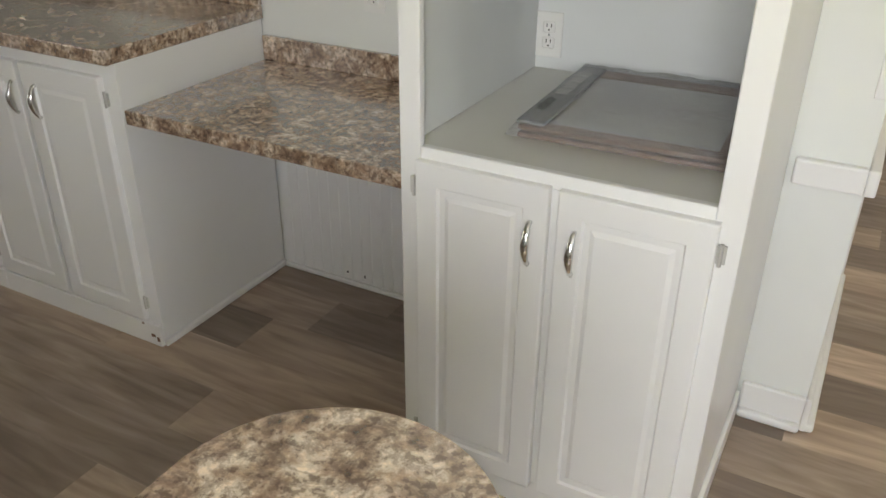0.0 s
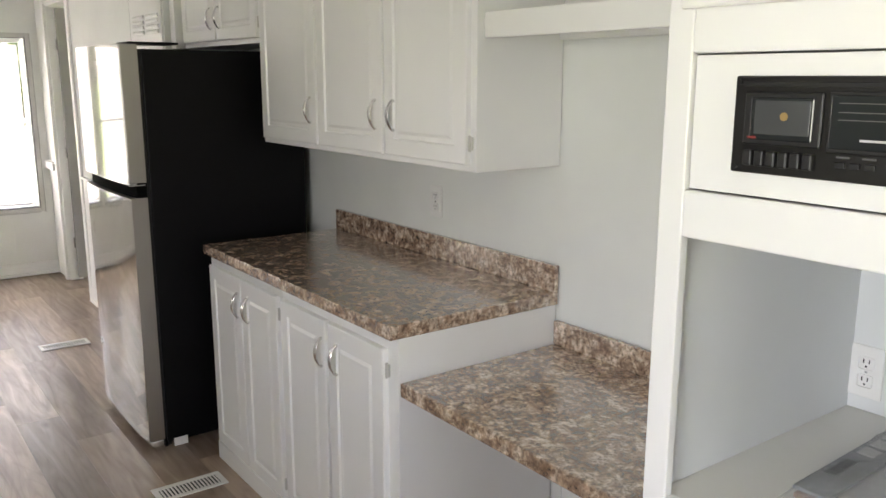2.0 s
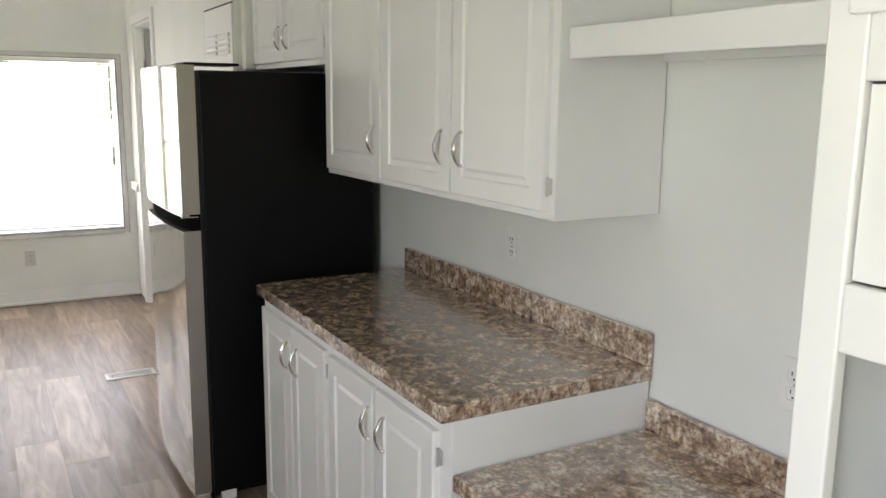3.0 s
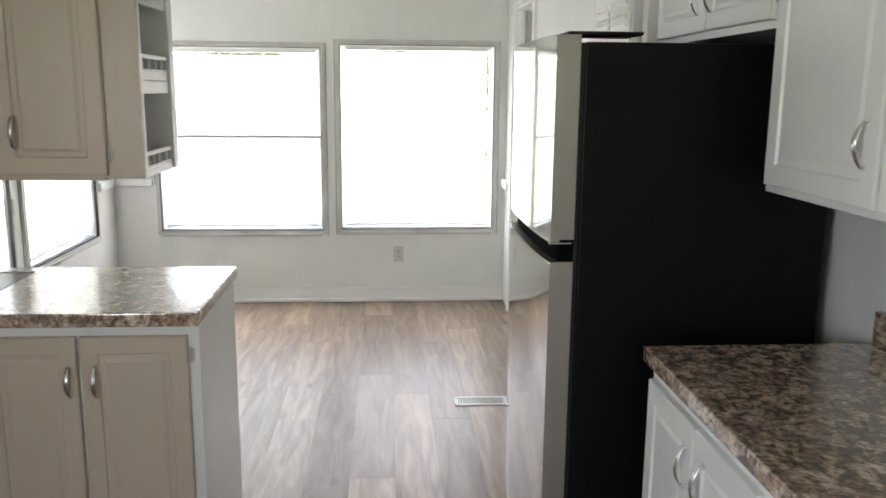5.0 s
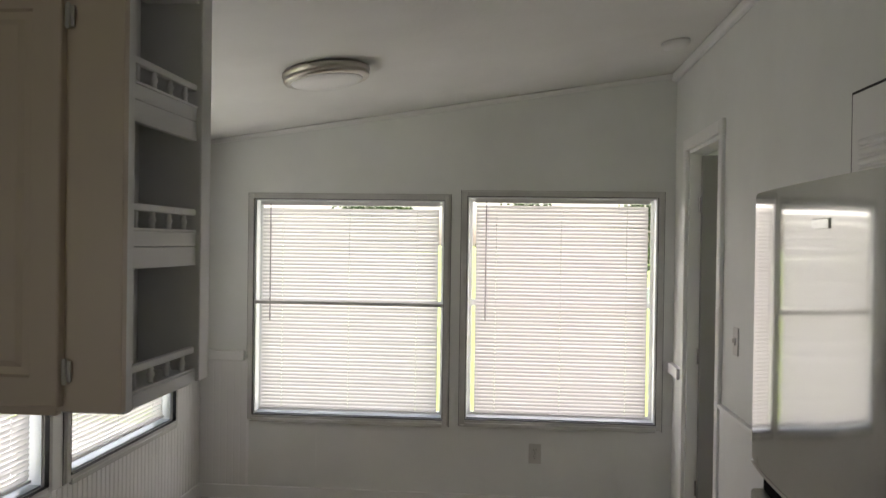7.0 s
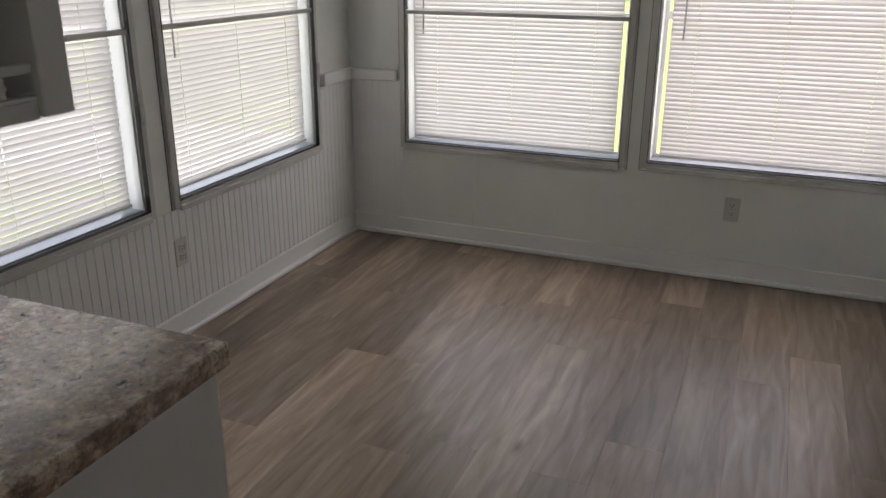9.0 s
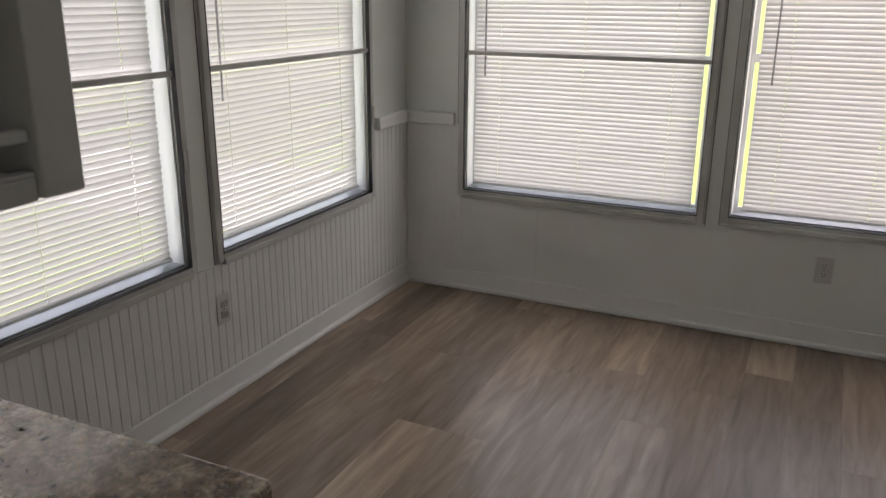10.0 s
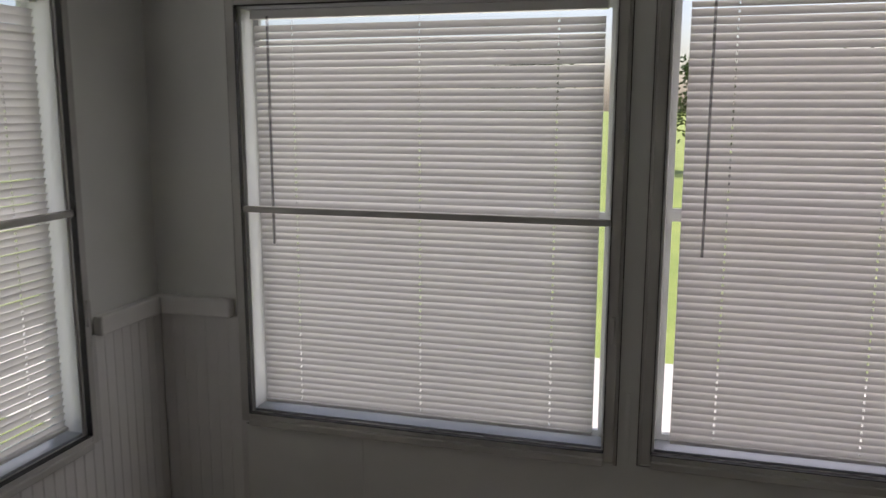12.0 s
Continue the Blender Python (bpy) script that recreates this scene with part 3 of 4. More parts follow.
wi = 0
for (a0, a1, b0, b1), front, lab in ((WIN_W[0], True, "white aluminium window with meeting rail"), (WIN_W[1], False, "white aluminium window beside the doorway")):
    wi += 1
    m = pose(XW, a0, b0, 0, 0, 90)
    window("window_%d" % wi, a1 - a0, b1 - b0, m, front, lab, (XW, (a0 + a1) / 2, b0))
    blind(a1 - a0, b1 - b0, m, (XW - 0.045, (a0 + a1) / 2, b0 + 0.03), "closed white mini blind in the window", 0.06, 0.045 if front else 0.03, inset=(0.034, 0.038) if front else (0.05, 0.052))
for a0, a1, b0, b1 in WIN_S:
    wi += 1
    m = pose(a1, YS, b0, 0, 0, 180)
    window("window_%d" % wi, a1 - a0, b1 - b0, m, True, "white aluminium window above beadboard", ((a0 + a1) / 2, YS, b0))
    blind(a1 - a0, b1 - b0, m, ((a0 + a1) / 2, YS - 0.045, b0 + 0.03), "white mini blind, slats slightly open", 0.06, turn=-71)


# ---------------------------------------------------------------- doorway in the closet wall
def doorway():
    d = thing("door_1", (-6.55, YC, 0), "grey-white open interior door, shadow put into leaf colour", "door", kind="structure")
    part("casing_side", box(-6.965, -6.90, YC - 0.018, YC + 0.002, 0, 2.15, 0.005), TRIM, d)
    part("casing_side", box(-6.2, -6.14, YC - 0.018, YC + 0.002, 0, 2.15, 0.005), TRIM, d)
    part("casing_top", box(-6.90, -6.2, YC - 0.018, YC + 0.002, 2.09, 2.15, 0.005), TRIM, d)
    part("jamb", box(-6.90, -6.88, YC + 0.002, YC + 0.1, 0, 2.09, 0.002), TRIM, d)
    part("jamb", box(-6.22, -6.2, YC + 0.002, YC + 0.1, 0, 2.09, 0.002), TRIM, d)
    part("jamb_top", box(-6.88, -6.22, YC + 0.002, YC + 0.1, 2.07, 2.09, 0.002), TRIM, d)
    leaf = part("door_leaf", box(-6.875, -6.84, YC + 0.06, YC + 0.70, 0.02, 2.06, 0.003), DOOR_SHADE, d)
    for z in (0.3, 1.0, 1.8):
        part("hinge", rod((-6.862, YC + 0.052, z - 0.04), (-6.862, YC + 0.052, z + 0.04), 0.006, 8), CHROME, leaf)


doorway()


# ---------------------------------------------------------------- kitchen, north side
def base_unit(x0, x1, splits, hinges, handles):
    u = thing("base_cabinet", ((x0 + x1) / 2, 1.9, 0), "white painted base cabinet with two raised-panel doors", "cabinet", "base cabinets under the counter")
    part("body", box(x0, x1, 1.605, 2.19, 0.0, 0.874, 0.002), CAB, u)
    part("toe_trim", box(x0, x1, 1.59, 1.605, 0.0, 0.075, 0.003), TRIM, u)
    for (a, b), hg, hd in zip(splits, hinges, handles):
        add_door(u, a, b, 1.586, 0.085, 0.835, hd, 0.73, hg)
    return u


base_unit(-3.255, -2.602, ((-3.235, -2.93), (-2.922, -2.625)), (-3.238, -2.617), (-2.956, -2.862))
right_unit = base_unit(-2.600, -1.893, ((-2.59, -2.277), (-2.259, -1.945)), (-2.594, -1.938), (-2.298, -2.205))
# the body is solid: this dark strip paints the shade in the gap
part("door_gap_shade", box(-2.277, -2.259, 1.6030, 1.6055, 0.09, 0.83), SLOT, right_unit, "dark strip for the shade between the doors")
for x, z, w, h in ((-1.93, 0.030, 0.016, 0.010), (-1.908, 0.018, 0.010, 0.016), (-1.962, 0.066, 0.008, 0.006)):
    part("worn_spot", box(x, x + w, 1.5885, 1.5905, z, z + h, 0.0006), BROWN, right_unit, "chipped bare brown spot")
strip("trim", -1.893, -1.879, 1.60, 2.186, 0.0, 0.022, "white quarter-round at the cabinet side", bev=0.005)
strip("trim", -1.879, -0.995, 2.174, 2.19, 0.0, 0.018, "white quarter-round under beadboard", bev=0.005)


def counter(name, x0, x1, y0, y1, z1, label, thick=0.040, splash=0.085):
    c = thing(name, ((x0 + x1) / 2, (y0 + y1) / 2, z1 - thick), label, "countertop")
    part("top", box(x0, x1, y0, y1, z1 - thick, z1, 0.004, 3), LAM, c)
    if splash:
        part("backsplash", box(x0, x1, y1 - 0.02, y1, z1 + 0.0005, z1 + splash, 0.003), LAM, c)
    return c


counter("countertop", -3.256, -1.888, 1.575, 2.195, 0.915, "brown stone-look laminate counter with backsplash")
counter("desk_counter", -1.886, -0.992, 1.604, 2.195, 0.752, "lower brown stone-look laminate desk top", splash=0.075)


def upper_cabinets():
    u = thing("wall_cabinet", (-2.6, 2.04, 1.305), "white painted wall cabinet with three panel doors", "cabinet")
    part("body", top_slope(box(-3.285, -1.90, 1.872, 2.195, 1.305, 2.45, 0.002), -0.01, 2.4), CAB, u)
    for a, b, hd, hg in ((-3.262, -2.802, -2.843, -3.27), (-2.788, -2.357, -2.395, -2.795), (-2.343, -1.925, -2.29, -1.917)):
        add_door(u, a, b, 1.854, 1.325, 2.17, hd, 1.449, hg)
    return u


upper_cabinets()


def over_fridge():
    u = thing("wall_cabinet", (-3.74, 2.0, 1.70), "short white wall cabinet above the refrigerator", "cabinet")
    part("body", top_slope(box(-4.175, -3.288, 1.878, 2.195, 1.70, 2.45, 0.002), -0.01, 2.4), CAB, u)
    part("filler", top_slope(box(-4.238, -4.176, 1.83, 2.195, 1.70, 2.45, 0.002), -0.01, 2.4), CAB, u)
    add_door(u, -4.155, -3.742, 1.86, 1.722, 2.17, -3.785, 1.82, -4.163)
    add_door(u, -3.728, -3.305, 1.86, 1.722, 2.17, -3.685, 1.82, -3.297)


over_fridge()

sh = thing("wall_shelf", (-1.44, 2.03, 1.668), "white painted shelf with front board over desk", "shelf")
part("board", box(-1.898, -0.996, 1.893, 2.195, 1.70, 1.722, 0.002), CAB, sh)
part("front_board", box(-1.872, -0.996, 1.875, 1.893, 1.668, 1.735, 0.003), CAB, sh)
part("cleat", box(-1.898, -0.996, 2.175, 2.195, 1.672, 1.70, 0.002), CAB, sh)


def tall_cabinet():
    x0, x1, yf, yb = -0.992, -0.302, 1.53, 2.19
    c = thing("tall_cabinet", ((x0 + x1) / 2, 1.86, 0), "tall white built-in cabinet with open niche", "cabinet")
    ox0, ox1 = -0.944, -0.354
    t = 2.48
    part("side_panel", box(x0, x0 + 0.018, yf + 0.02, yb, 0, t, 0.001), CAB, c)
    part("side_panel", box(x1 - 0.018, x1, yf + 0.02, yb, 0.0, t, 0.001), CAB, c)
    part("stile", box(x0, ox0, yf, yf + 0.02, 0, t, 0.003), CAB, c)
    part("stile", box(ox1, x1, yf, yf + 0.02, 0, t, 0.003), CAB, c)
    part("rail", box(ox0, ox1, yf + 0.0005, yf + 0.02, 0.825, 0.857, 0.003), CAB, c)
    part("rail", box(ox0, ox1, yf + 0.0005, yf + 0.02, 1.314, 1.390, 0.003), CAB, c)
    part("rail", box(ox0, ox1, yf + 0.0005, yf + 0.02, 1.602, 1.70, 0.003), CAB, c)
    part("rail", box(ox0, ox1, yf + 0.0005, yf + 0.02, 0.0, 0.085, 0.003), CAB, c)
    part("centre_stile", box(-0.66, -0.632, yf + 0.0005, yf + 0.02, 0.085, 0.825, 0.002), CAB, c)
    part("shelf", box(x0 + 0.018, x1 - 0.018, yf + 0.0205, yb, 0.835, 0.855, 0.001), SHELF, c, "greyish niche floor board")
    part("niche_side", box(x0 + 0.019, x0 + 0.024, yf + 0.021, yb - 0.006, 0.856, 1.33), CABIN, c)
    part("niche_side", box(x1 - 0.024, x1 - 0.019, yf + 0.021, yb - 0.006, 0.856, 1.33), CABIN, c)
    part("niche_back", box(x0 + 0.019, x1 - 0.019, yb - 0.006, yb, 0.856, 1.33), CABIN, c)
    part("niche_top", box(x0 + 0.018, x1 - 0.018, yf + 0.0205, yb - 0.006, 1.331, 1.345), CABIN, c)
    part("back", box(x0 + 0.018, x1 - 0.018, yb, yb + 0.008, 0, t), CAB, c)
    part("stereo_panel", box(ox0 + 0.003, ox1 - 0.003, yf + 0.009, yf + 0.018, 1.393, 1.599, 0.001), CAB, c)
    part("moulding", box(ox0 - 0.02, ox1 + 0.02, yf - 0.012, yf + 0.001, 1.668, 1.690, 0.005), CAB, c)
    part("upper_front", box(ox0, ox1, yf + 0.0005, yf + 0.02, 1.70, t, 0.002), CAB, c)
    add_door(c, -0.947, -0.656, yf - 0.018, 0.075, 0.832, -0.69, 0.71, -0.955)
    add_door(c, -0.637, -0.342, yf - 0.018, 0.075, 0.832, -0.599, 0.71, -0.334)
    part("base_trim", box(x1, x1 + 0.012, yf + 0.02, 2.11, 0.0, 0.085, 0.004), TRIM, c)
    return c


tall_cabinet()


# built-in stereo
def stereo():
    yf = 1.528
    s = thing("built_in_stereo", (-0.656, yf + 0.01, 1.428), "black built-in cassette radio with dials and buttons", "stereo")
    part("faceplate", box(-0.862, -0.450, yf, yf + 0.011, 1.428, 1.568, 0.003), STEREO, s)
    part("trim_bar", box(-0.846, -0.464, yf - 0.002, yf, 1.553, 1.560, 0.001), STEREO2, s)
    part("cassette_bezel", box(-0.842, -0.722, yf - 0.005, yf, 1.470, 1.546, 0.003), STEREO2, s)
    part("cassette_window", box(-0.830, -0.734, yf - 0.007, yf - 0.004, 1.478, 1.538, 0.002), DIAL, s, "glossy dark cassette window")
    # grey plate on the glass: a painted reflection, with an amber dot
    glare = part("cassette_glare", box(-0.822, -0.738, yf - 0.0082, yf - 0.0065, 1.486, 1.534, 0.0006), GLARE, s, "grey plate painted as reflection on the window")
    part("dot", rod((-0.776, yf - 0.0078, 1.512), (-0.776, yf - 0.0092, 1.512), 0.006, 14), DOT, glare, "small amber dot")
    part("red_mark", box(-0.832, -0.818, yf - 0.0078, yf - 0.006, 1.4795, 1.4825), REDM, s, "red lettering bar")
    for k in range(6):
        x = -0.836 + k * 0.0185
        part("key", box(x, x + 0.0155, yf - 0.012, yf, 1.440, 1.463, 0.003), STEREO2, s)
    part("tuner_bezel", box(-0.716, -0.552, yf - 0.003, yf, 1.466, 1.548, 0.002), STEREO2, s)
    tw = part("tuner_window", box(-0.712, -0.556, yf - 0.005, yf - 0.002, 1.472, 1.543, 0.002), DIAL, s, "glossy dark tuner scale")
    for k, z in enumerate((1.532, 1.520, 1.510)):
        part("scale_line", box(-0.70, -0.575, yf - 0.0062, yf - 0.004, z, z + 0.0012), MARK, tw)
    part("needle", box(-0.668, -0.588, yf - 0.0064, yf - 0.004, 1.4835, 1.4865), PALE, tw, "pale tuning bar")
    part("red_mark", box(-0.585, -0.563, yf - 0.0064, yf - 0.004, 1.531, 1.535), REDM, tw, "red lettering bar")
    for x, z, r in ((-0.625, 1.452, 0.010), (-0.588, 1.452, 0.010), (-0.512, 1.468, 0.019)):
        k = part("knob", rod((x, yf + 0.001, z), (x, yf - 0.016, z), r, 20, None, r * 0.86), STEREO2, s)
        part("pointer", box(x - 0.0008, x + 0.0008, yf - 0.0172, yf - 0.0155, z + r * 0.2, z + r * 0.75), MARK, k)
    for x in (-0.700, -0.680, -0.660):
        part("button", box(x, x + 0.014, yf - 0.005, yf, 1.447, 1.455, 0.001), STEREO2, s)
    for z in (1.534, 1.514):
        part("button", box(-0.532, -0.490, yf - 0.004, yf, z, z + 0.010, 0.002), STEREO2, s)
    for x in (-0.854, -0.458):
        for z in (1.437, 1.559):
            part("screw", rod((x, yf + 0.001, z), (x, yf - 0.003, z), 0.004, 10), GASKET, s)
    for k in range(4):
        x = -0.70 + 0.035 * k
        part("lettering_bar", box(x, x + 0.018, yf - 0.001, yf + 0.001, 1.460, 1.4625), MARK, s)


stereo()


def outlet(place, m, label="white duplex wall outlet", switch=False, tone=None):
    """Cover plate facing -y before the turn m."""
    o = thing("light_switch" if switch else "wall_outlet", place, label, "light switch" if switch else "outlet", "" if switch else "wall outlets")
    mm = Matrix.Translation(place) @ m
    part("plate", moved(box(-0.036, 0.036, -0.006, 0, -0.058, 0.058, 0.003), mm), tone or OUTM, o)
    if switch:
        part("toggle", moved(box(-0.005, 0.005, -0.018, -0.005, -0.004, 0.014, 0.002), mm), tone or OUTM, o)
        part("slot", moved(box(-0.008, 0.008, -0.0068, -0.005, -0.016, 0.016), mm), SLOT, o)
        return o
    for z in (-0.02, 0.02):
        f = part("receptacle", moved(box(-0.0165, 0.0165, -0.0085, -0.005, z - 0.0145, z + 0.0145, 0.005), mm), tone or OUTM, o)
        for x in (-0.006, 0.006):
            part("slot", moved(box(x - 0.0012, x + 0.0012, -0.0092, -0.008, z + 0.000, z + 0.009), mm), SLOT, f)
        part("slot", moved(rod((0, -0.0092, z - 0.007), (0, -0.008, z - 0.007), 0.0025, 8), mm), SLOT, f)
    part("screw", moved(rod((0, -0.0072, 0), (0, -0.005, 0), 0.003, 8), mm), CHROME, o)
    return o


I4 = Matrix.Identity(4)
outlet((-0.932, 2.184, 0.945), I4, "white duplex outlet inside cabinet niche", tone=PLASTIC)
outlet((-1.475, 2.2, 0.995), I4, "white duplex outlet above the desk", tone=PLASTIC)
outlet((-2.535, 2.2, 1.12), I4, "white duplex outlet above the counter", tone=PLASTIC)
outlet((XW, 1.018, 0.355), pose(0, 0, 0, 0, 0, 90), "white duplex outlet below the window")
outlet((-5.763, YS + 0.008, 0.355), pose(0, 0, 0, 0, 0, 180), "white duplex outlet on beadboard")
outlet((-5.91, YC - 0.012, 0.42), I4, "white duplex outlet on smooth wainscot")
outlet((-5.91, YC, 1.19), I4, "white toggle light switch beside doorway", True)


# spare refrigerator shelves in plastic wrap, on the niche floor
def wrapped_shelves():
    z0 = 0.856
    w = thing("wrapped_shelf_stack", (-0.58, 1.9, z0), "stack of glass shelves in clear plastic wrap", "glass shelves")
    turn = Matrix.Translation((-0.595, 1.92, 0)) @ pose(0, 0, 0, 0, 0, 2)
    for z in (z0 + 0.001, z0 + 0.0165):
        s = part("shelf_frame", moved(boxes((-0.21, 0.21, -0.235, -0.195, z, z + 0.010), (-0.21, 0.21, 0.175, 0.235, z, z + 0.010), (-0.21, -0.19, -0.195, 0.175, z, z + 0.010), (0.19, 0.21, -0.195, 0.175, z, z + 0.010), bev=0.003), turn), BROWN, w, "brown plastic shelf edge")
        part("glass", moved(box(-0.19, 0.19, -0.195, 0.175, z + 0.003, z + 0.008), turn), PANE, s)
    part("foam_pad", moved(box(-0.218, -0.155, -0.225, 0.225, z0 + 0.0268, z0 + 0.034, 0.003), turn), PADM, w, "grey foam edge pad")
    part("label_tag", moved(box(-0.205, -0.185, -0.14, -0.06, z0 + 0.0343, z0 + 0.036), turn), SLOT, w, "black label strip")
    for k in range(4):
        part("pad_button", moved(box(-0.205, -0.175, -0.02 + k * 0.05, 0.015 + k * 0.05, z0 + 0.0343, z0 + 0.037, 0.001), turn), PANE, w)
    # dark strips added to paint the shaded gap between both layers
    part("shelf_gap_shade", moved(boxes((-0.20, 0.20, -0.222, -0.206, z0 + 0.0112, z0 + 0.0163), (-0.20, 0.20, 0.19, 0.215, z0 + 0.0112, z0 + 0.0163)), turn), SLOT, w, "dark strips for the shade between the shelves")
    # loose wrap over the stack
    bm = bmesh.new()
    n = 22
    grid = [[None] * (n + 1) for _ in range(n + 1)]
    for i in range(n + 1):
        for j in range(n + 1):
            u, v = i / n * 2 - 1, j / n * 2 - 1
            e = max(abs(u), abs(v))
            drop = 0.034 * max(0, (e - 0.9) / 0.1)
            z = z0 + 0.042 - drop + 0.007 * noise.noise(Vector((u * 6, v * 7, 1))) * (1 if e < 0.95 else 0.3)
            grid[i][j] = bm.verts.new((u * 0.232 + 0.003 * noise.noise(Vector((u * 4, v * 9, 3))), v * 0.252, z))
    for i in range(n):
        for j in range(n):
            bm.faces.new((grid[i][j], grid[i + 1][j], grid[i + 1][j + 1], grid[i][j + 1]))
    part("plastic_wrap", moved(bm, turn), FILM, w, "crinkled clear plastic wrap", True)


wrapped_shelves()


# ---------------------------------------------------------------- refrigerator
def bowed(x0, x1, yside, bow, ydeep, z0, z1, bev=0.006):
    """Door with a front that bows out towards -y."""
    n = 36
    pts = [(x1, ydeep), (x0, ydeep)]
    for k in range(n + 1):
        u = k / n
        pts.append((x0 + (x1 - x0) * u, yside - bow * (1 - abs(2 * u - 1) ** 3)))
    bm = prism(pts, z0, z1)
    es = [e for e in bm.edges if abs(e.verts[0].co.z - e.verts[1].co.z) < 1e-6 and min(v.co.y for v in e.verts) < ydeep - 0.01 and max(v.co.y for v in e.verts) < ydeep - 0.002]
    bmesh.ops.bevel(bm, geom=es, offset=bev, segments=2, affect="EDGES", profile=0.5)
    return bm


def fridge():
    x0, x1 = -4.165, -3.462
    f = thing("refrigerator", ((x0 + x1) / 2, 1.8, 0), "top-freezer refrigerator with steel doors and black sides", "refrigerator")
    part("body", box(x0, x1, 1.447, 2.14, 0.025, 1.672, 0.005), BLACK, f)
    part("gasket", box(x0 + 0.01, x1 - 0.01, 1.434, 1.447, 0.05, 1.67), GASKET, f)
    up = part("freezer_door", bowed(x0, x1, 1.370, 0.015, 1.434, 1.150, 1.690), [STEEL, DARKSTEEL], f, "bowed stainless freezer door")
    lo = part("fridge_door", bowed(x0, x1, 1.370, 0.015, 1.434, 0.045, 1.088), [STEEL, DARKSTEEL], f, "bowed stainless refrigerator door")
    for d in (up, lo):
        for poly in d.data.polygons:
            poly.use_smooth = True
            if abs(poly.normal.x) > 0.9 or abs(poly.normal.z) > 0.9:
                poly.material_index = 1
        d.data.set_sharp_from_angle(angle=radians(20))
    h = part("handle_recess", bowed(x0 + 0.002, x1 - 0.003, 1.394, 0.015, 1.434, 1.089, 1.149, 0.001), GRIP, f, "black grip recess between doors")
    part("end_cap", box(x1 - 0.012, x1 + 0.0015, 1.366, 1.428, 1.138, 1.1425, 0.001), CHROME, h, "bright end of the grip")
    part("handle_lip", bowed(x0, x1 + 0.001, 1.3685, 0.015, 1.395, 1.143, 1.1495, 0.002), CHROME, h, "thin bright lip")
    part("hinge_cover", box(x1 - 0.16, x1 - 0.006, 1.40, 1.60, 1.690, 1.699, 0.003), BLACK, f)
    part("toe_grille", box(x0 + 0.02, x1 - 0.02, 1.44, 1.452, 0.0, 0.05, 0.002), BLACK, f)
    for x in (x0 + 0.05, x1 - 0.05):
        part("foot", rod((x, 1.46, 0), (x, 1.46, 0.03), 0.018, 10), GASKET, f)
    part("bottom_hinge", box(x1 - 0.06, x1 - 0.004, 1.385, 1.43, 0.012, 0.044, 0.003), CHROME, f, "chrome lower hinge bracket")
    part("floor_tag", box(x1 + 0.0005, x1 + 0.006, 1.47, 1.53, 0.004, 0.04, 0.001), PLASTIC, f, "white sticker near the floor")
    part("badge", box(-3.80, -3.73, 1.3525, 1.357, 1.612, 1.628, 0.001), CHROME, up, "small bright badge")


fridge()

# louvred access panel above and beside the refrigerator
lv = thing("access_panel", (-4.5, YC, 1.70), "white metal access panel with louvre slots", "access panel")
part("sheet", box(-4.765, -4.255, YC - 0.008, YC, 1.45, 2.0, 0.003), TRIM, lv)
part("border", boxes((-4.772, -4.765, YC - 0.006, YC, 1.45, 2.007), (-4.765, -4.255, YC - 0.006, YC, 2.0, 2.007)), SLOT, lv, "thin dark gap round panel")
for k in range(4):
    for x0, x1 in ((-4.70, -4.52), (-4.47, -4.29)):
        z = 1.785 + k * 0.026
        bm = rod((x0, YC - 0.009, z), (x1, YC - 0.009, z), 0.010, 10)
        part("louvre", bm, TRIM, lv)


# ---------------------------------------------------------------- peninsula
EX, EY = -3.652, 0.0


def peninsula():
    m = east(-3.665, 0)
    u = thing("peninsula_cabinet", (-3.95, 0.05, 0), "white peninsula cabinet, two raised-panel doors coloured as shaded", "cabinet")
    part("body", box(-4.215, -3.665, -0.275, 0.365, 0.0, 0.874, 0.002), CAB, u)
    part("end_panel", box(-4.222, -3.66, 0.3655, 0.378, 0.0, 0.874, 0.002), CAB, u)
    part("toe_trim", box(-3.665, -3.655, -0.275, 0.356, 0.0, 0.075, 0.003), TRIM, u)
    add_door(u, -0.247, 0.026, -0.019, 0.085, 0.835, 0.003, 0.70, -0.254, m, color=TAN_SHADE)
    add_door(u, 0.038, 0.345, -0.019, 0.085, 0.835, 0.078, 0.70, 0.352, m, color=TAN_SHADE)
    part("back_panel", box(-4.225, -4.2155, -1.0, 0.355, 0.0, 0.874, 0.001), CAB, u)
    c = thing("peninsula_counter", (-3.93, -0.3, 0.875), "glossy brown stone-look laminate peninsula counter", "countertop")
    pts = [(-4.245, YS + 0.005), (-4.245, 0.386), (-3.612, 0.386), (-3.612, -0.281), (-4.18, -0.281), (-4.18, YS + 0.005)]
    part("top", prism(pts[::-1], 0.875, 0.915, 0.004), LAM, c)
    part("speck", lathe([(0.0035, 0.0), (0.003, 0.002), (0.001, 0.0026)], (-4.193, 0.006, 0.9152), 8), SLOT, c, "small dark burn speck")
    part("edge_band", box(-3.612, -3.6105, -0.279, 0.386, 0.8755, 0.911), LAM, c)
    part("edge_band", box(-4.243, -3.612, 0.386, 0.3875, 0.8755, 0.911), LAM, c)


peninsula()


